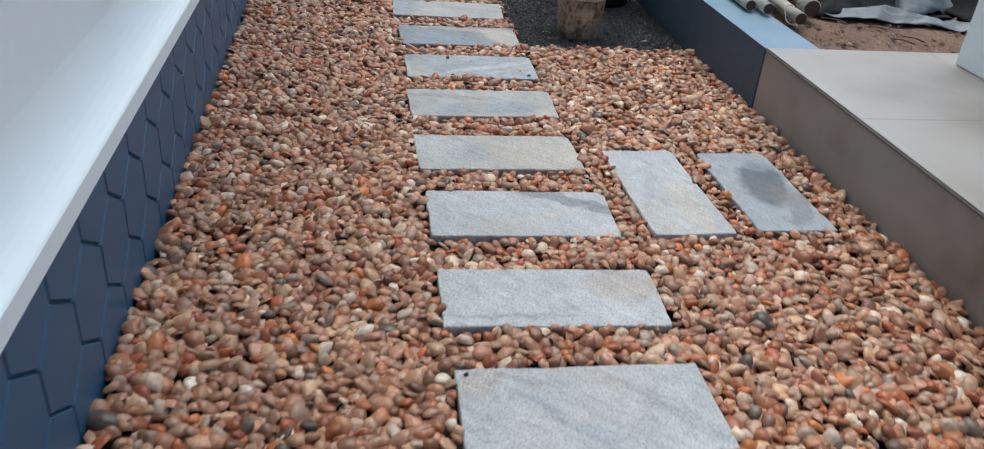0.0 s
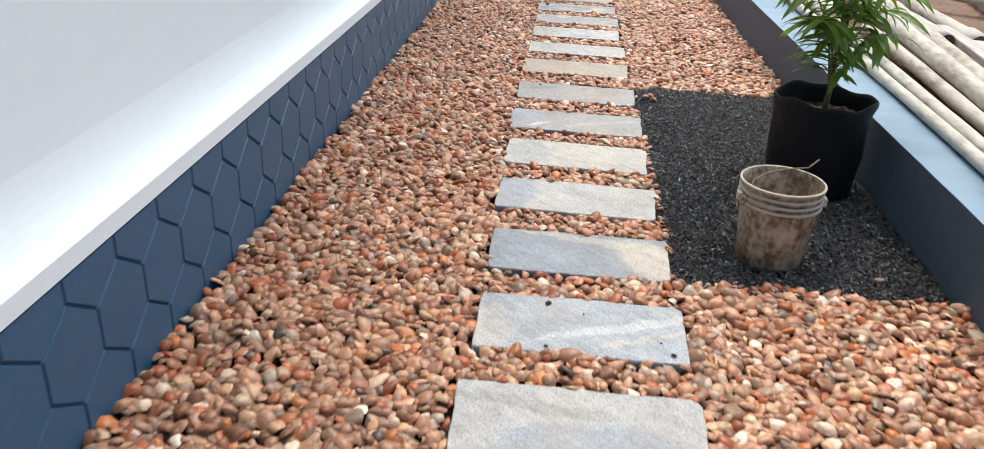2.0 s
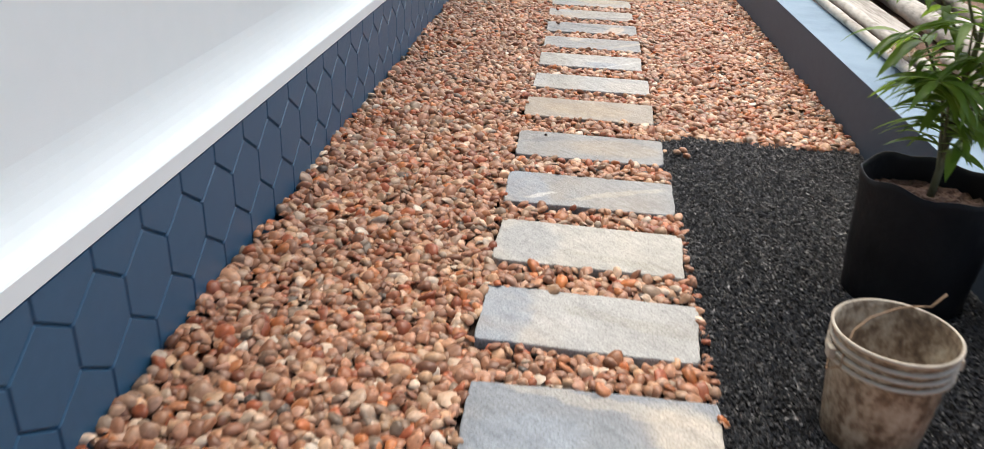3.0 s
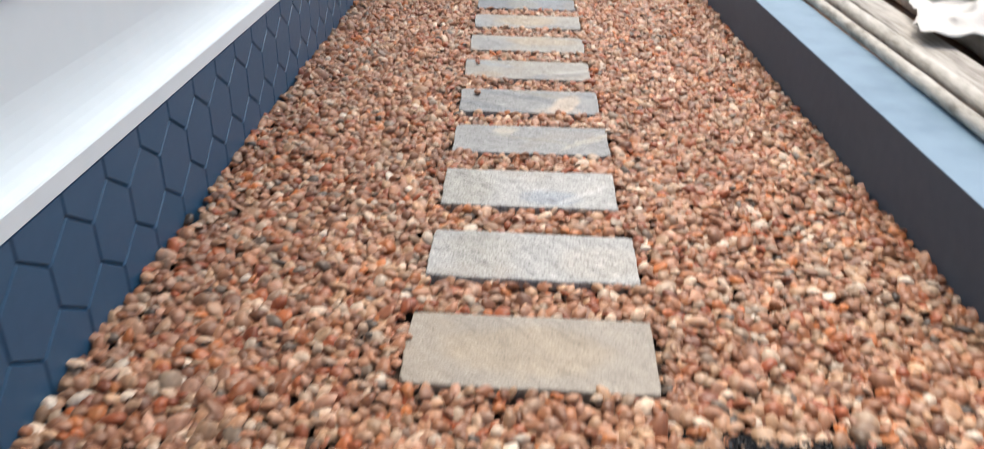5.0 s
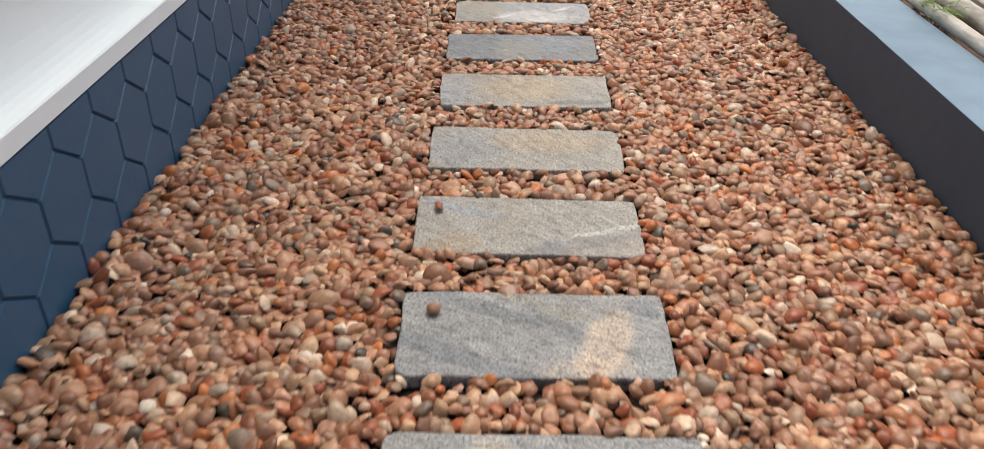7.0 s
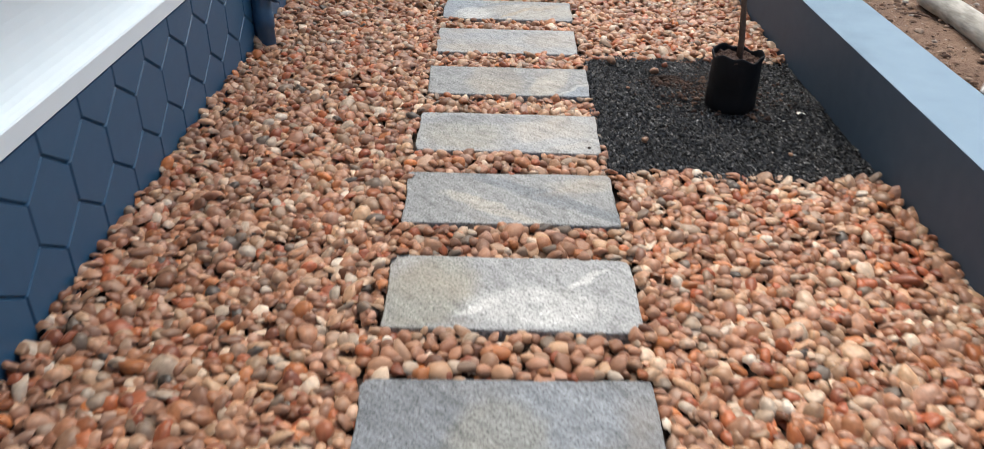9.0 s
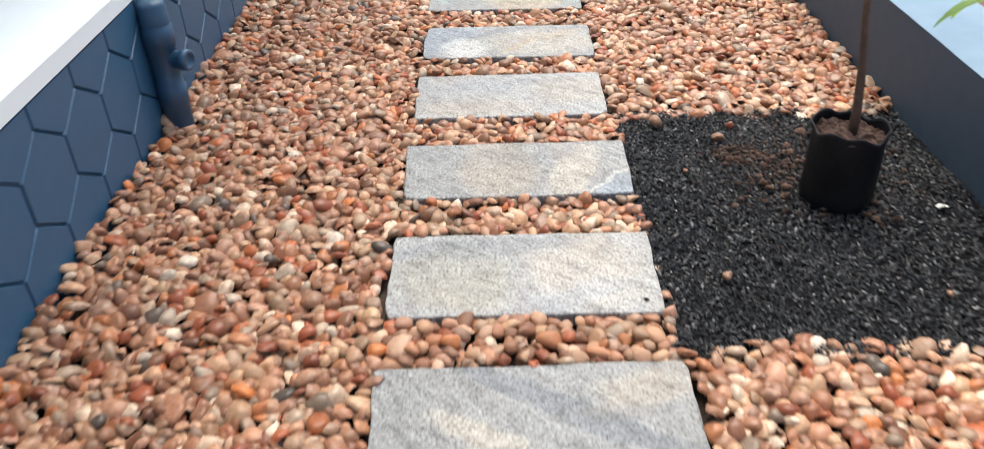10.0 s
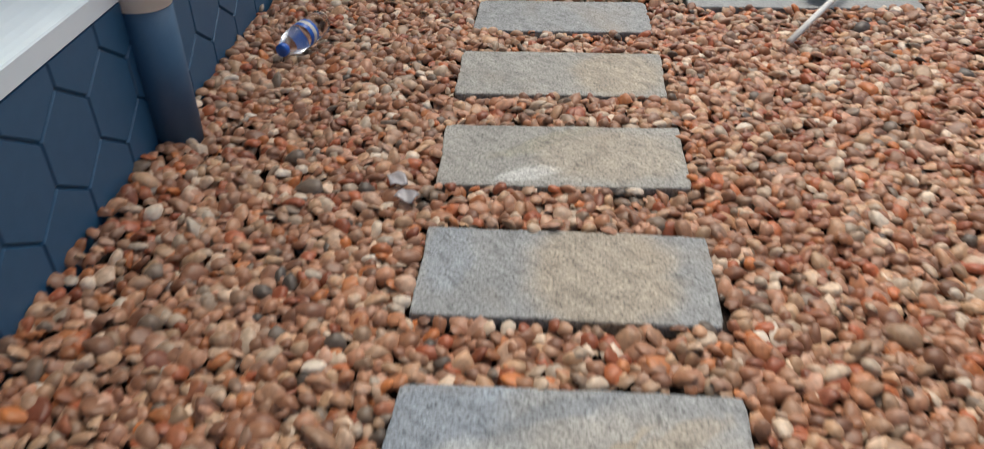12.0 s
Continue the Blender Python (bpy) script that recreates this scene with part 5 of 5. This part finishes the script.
def scatter(step, jitter, seed):
    r = np.random.RandomState(seed)
    gx, gy = np.meshgrid(np.arange(LEFT, 2.3, step), np.arange(Y0, Y1, step * 0.87))
    gx = gx + (np.arange(gx.shape[0]) % 2)[:, None] * step / 2
    x, y = (gx + r.uniform(-jitter, jitter, gx.shape) * step).ravel(), (gy + r.uniform(-jitter, jitter, gy.shape) * step).ravel()
    keep = (x > LEFT + 0.006) & ((x < RIGHT - 0.008) | (y > PARAPET_END + 0.012))
    keep &= ~((x > 1.19) & (y < 3.25))
    edge = 0.02 * np.sin(x * 9 + 2) + 0.012 * np.sin(x * 31) + r.uniform(-0.016, 0.016, len(x))
    keep &= ~inside(x, y, HOLES, 0.003)
    keep &= ~inside(x, y - edge, BEDS, 0.0)
    return x[keep], y[keep], r


def pebbles(x, y, r, zc, zj, size, shapes, faces, cull):
    """Vertices and triangles of all these pebbles; faces that look down are left out."""
    n = len(x)
    heap = 0.062 * np.exp(-(x - LEFT) / 0.12) + 0.014 * np.exp(-np.abs(RIGHT - x) / 0.08)
    bump = 0.006 * np.sin(x * 7.3 + 1.2 * np.sin(y * 3.1)) * np.cos(y * 6.1)
    z = zc + r.uniform(-zj, zj, n) + heap + bump
    s = size * np.exp(r.normal(0, 0.18, n))
    by_stone = inside(x, y, HOLES, 0.03)
    s[by_stone] *= 0.85
    z[by_stone] += 0.007
    a, tx, ty = r.uniform(0, 6.283, n), r.normal(0, 0.28, n), r.normal(0, 0.28, n)
    pick = r.randint(0, len(shapes), n)
    V, F, base, keys = [], [], 0, []
    for k in range(len(shapes)):
        i = np.where(pick == k)[0]
        p = shapes[k][None] * s[i][:, None, None]
        zz = p[:, :, 2] + p[:, :, 0] * np.sin(tx[i])[:, None] + p[:, :, 1] * np.sin(ty[i])[:, None]
        xx = p[:, :, 0] * np.cos(a[i])[:, None] - p[:, :, 1] * np.sin(a[i])[:, None]
        yy = p[:, :, 0] * np.sin(a[i])[:, None] + p[:, :, 1] * np.cos(a[i])[:, None]
        v = np.stack([xx + x[i][:, None], yy + y[i][:, None], zz + z[i][:, None]], 2)
        tri = v[:, faces]
        nrm = np.cross(tri[:, :, 1] - tri[:, :, 0], tri[:, :, 2] - tri[:, :, 0])
        nrm /= np.linalg.norm(nrm, axis=2, keepdims=True) + 1e-9
        ok = (nrm[:, :, 2] > cull).ravel()
        f = (faces[None] + (np.arange(len(i)) * shapes[k].shape[0])[:, None, None]).reshape(-1, 3)[ok]
        used = np.unique(f)
        back = np.full(len(i) * shapes[k].shape[0], -1, dtype=np.int64)
        back[used] = np.arange(len(used))
        V.append(v.reshape(-1, 3)[used])
        F.append(back[f] + base)
        base += len(used)
    return np.concatenate(V), np.concatenate(F)


SHAPES = [p * np.array((0.97, 1.0, 1.20)) for p in SHAPES]
STEP = 0.0314
x, y, r = scatter(STEP, 0.36, 1)
near = (np.abs(x) < 0.30) & (y > 10.47) & (y < 13.0) & ~inside(x, y, HOLES, 0.006)
sel = np.where(near)[0][:300]
rest = np.ones(len(x), dtype=bool)
rest[sel] = False
v, f = pebbles(x[rest], y[rest], r, -0.0148, 0.0065, 0.0202, SHAPES, icf, -0.3)
bed = tagged(big_mesh("pebble_bed", v, f, PEBBLE), "bed of smooth brown, tan and orange river pebbles", "pebbles", kind="stuff")
bm = bmesh.new()
bmesh.ops.create_icosphere(bm, subdivisions=1, radius=1.0)
bm.verts.ensure_lookup_table()
low = np.array([q.co[:] for q in bm.verts])
lowf = np.array([[q.index for q in t.verts] for t in bm.faces])
bm.free()
x2, y2, r2 = scatter(0.038, 0.4, 2)
v, f = pebbles(x2, y2, r2, -0.0250, 0.005, 0.021, [low * np.array(q) for q in ((1.2, 0.9, 0.65), (1.0, 0.9, 0.7), (1.3, 0.85, 0.6))], lowf, 0.0)
under = big_mesh("lower_pebbles", v, f, PEBBLE)
under.parent = bed
tagged(under, kind="stuff")


def pebble_mesh(p):
    me = bpy.data.meshes.new("pebble")
    me.from_pydata(p.tolist(), [], icf.tolist())
    me.materials.append(PEBBLE)
    me.polygons.foreach_set("use_smooth", [True] * len(me.polygons))
    return me


SINGLE = [pebble_mesh(p) for p in SHAPES[:12]]
rnd = random.Random(31)
for i in sel:
    o = new("pebble", rnd.choice(SINGLE))
    o.parent = bed
    o.matrix_world = pose(float(x[i]), float(y[i]), -0.0085 + rnd.uniform(-0.005, 0.005), rnd.gauss(0, 14), rnd.gauss(0, 14), rnd.uniform(0, 360)) @ Matrix.Diagonal((*[0.0196 * math.exp(rnd.gauss(0, 0.2))] * 3, 1))
for px, py, pz, s in ((-0.235, 8.475, 0.012, 0.018), (-0.255, 8.945, 0.012, 0.017), (0.60, 12.36, 0.0, 0.02), (0.66, 12.44, 0.0, 0.016), (0.47, 11.70, 0.0, 0.018), (0.99, 4.10, 0.0, 0.015), (0.435, 12.465, 0.006, 0.022), (0.47, 12.18, -0.002, 0.009), (0.95, 11.62, -0.004, 0.01), (0.40, 6.05, 0.004, 0.02), (0.37, 6.02, 0.004, 0.019), (0.41, 5.98, 0.003, 0.018), (0.9, 4.62, -0.002, 0.011)):
    o = tagged(new("loose_pebble", rnd.choice(SINGLE)), "single stray brown pebble lying loose", "pebble", "stray pebbles")
    o.matrix_world = pose(px, py, pz, rnd.gauss(0, 8), rnd.gauss(0, 8), rnd.uniform(0, 360)) @ Matrix.Diagonal((s, s, s, 1))
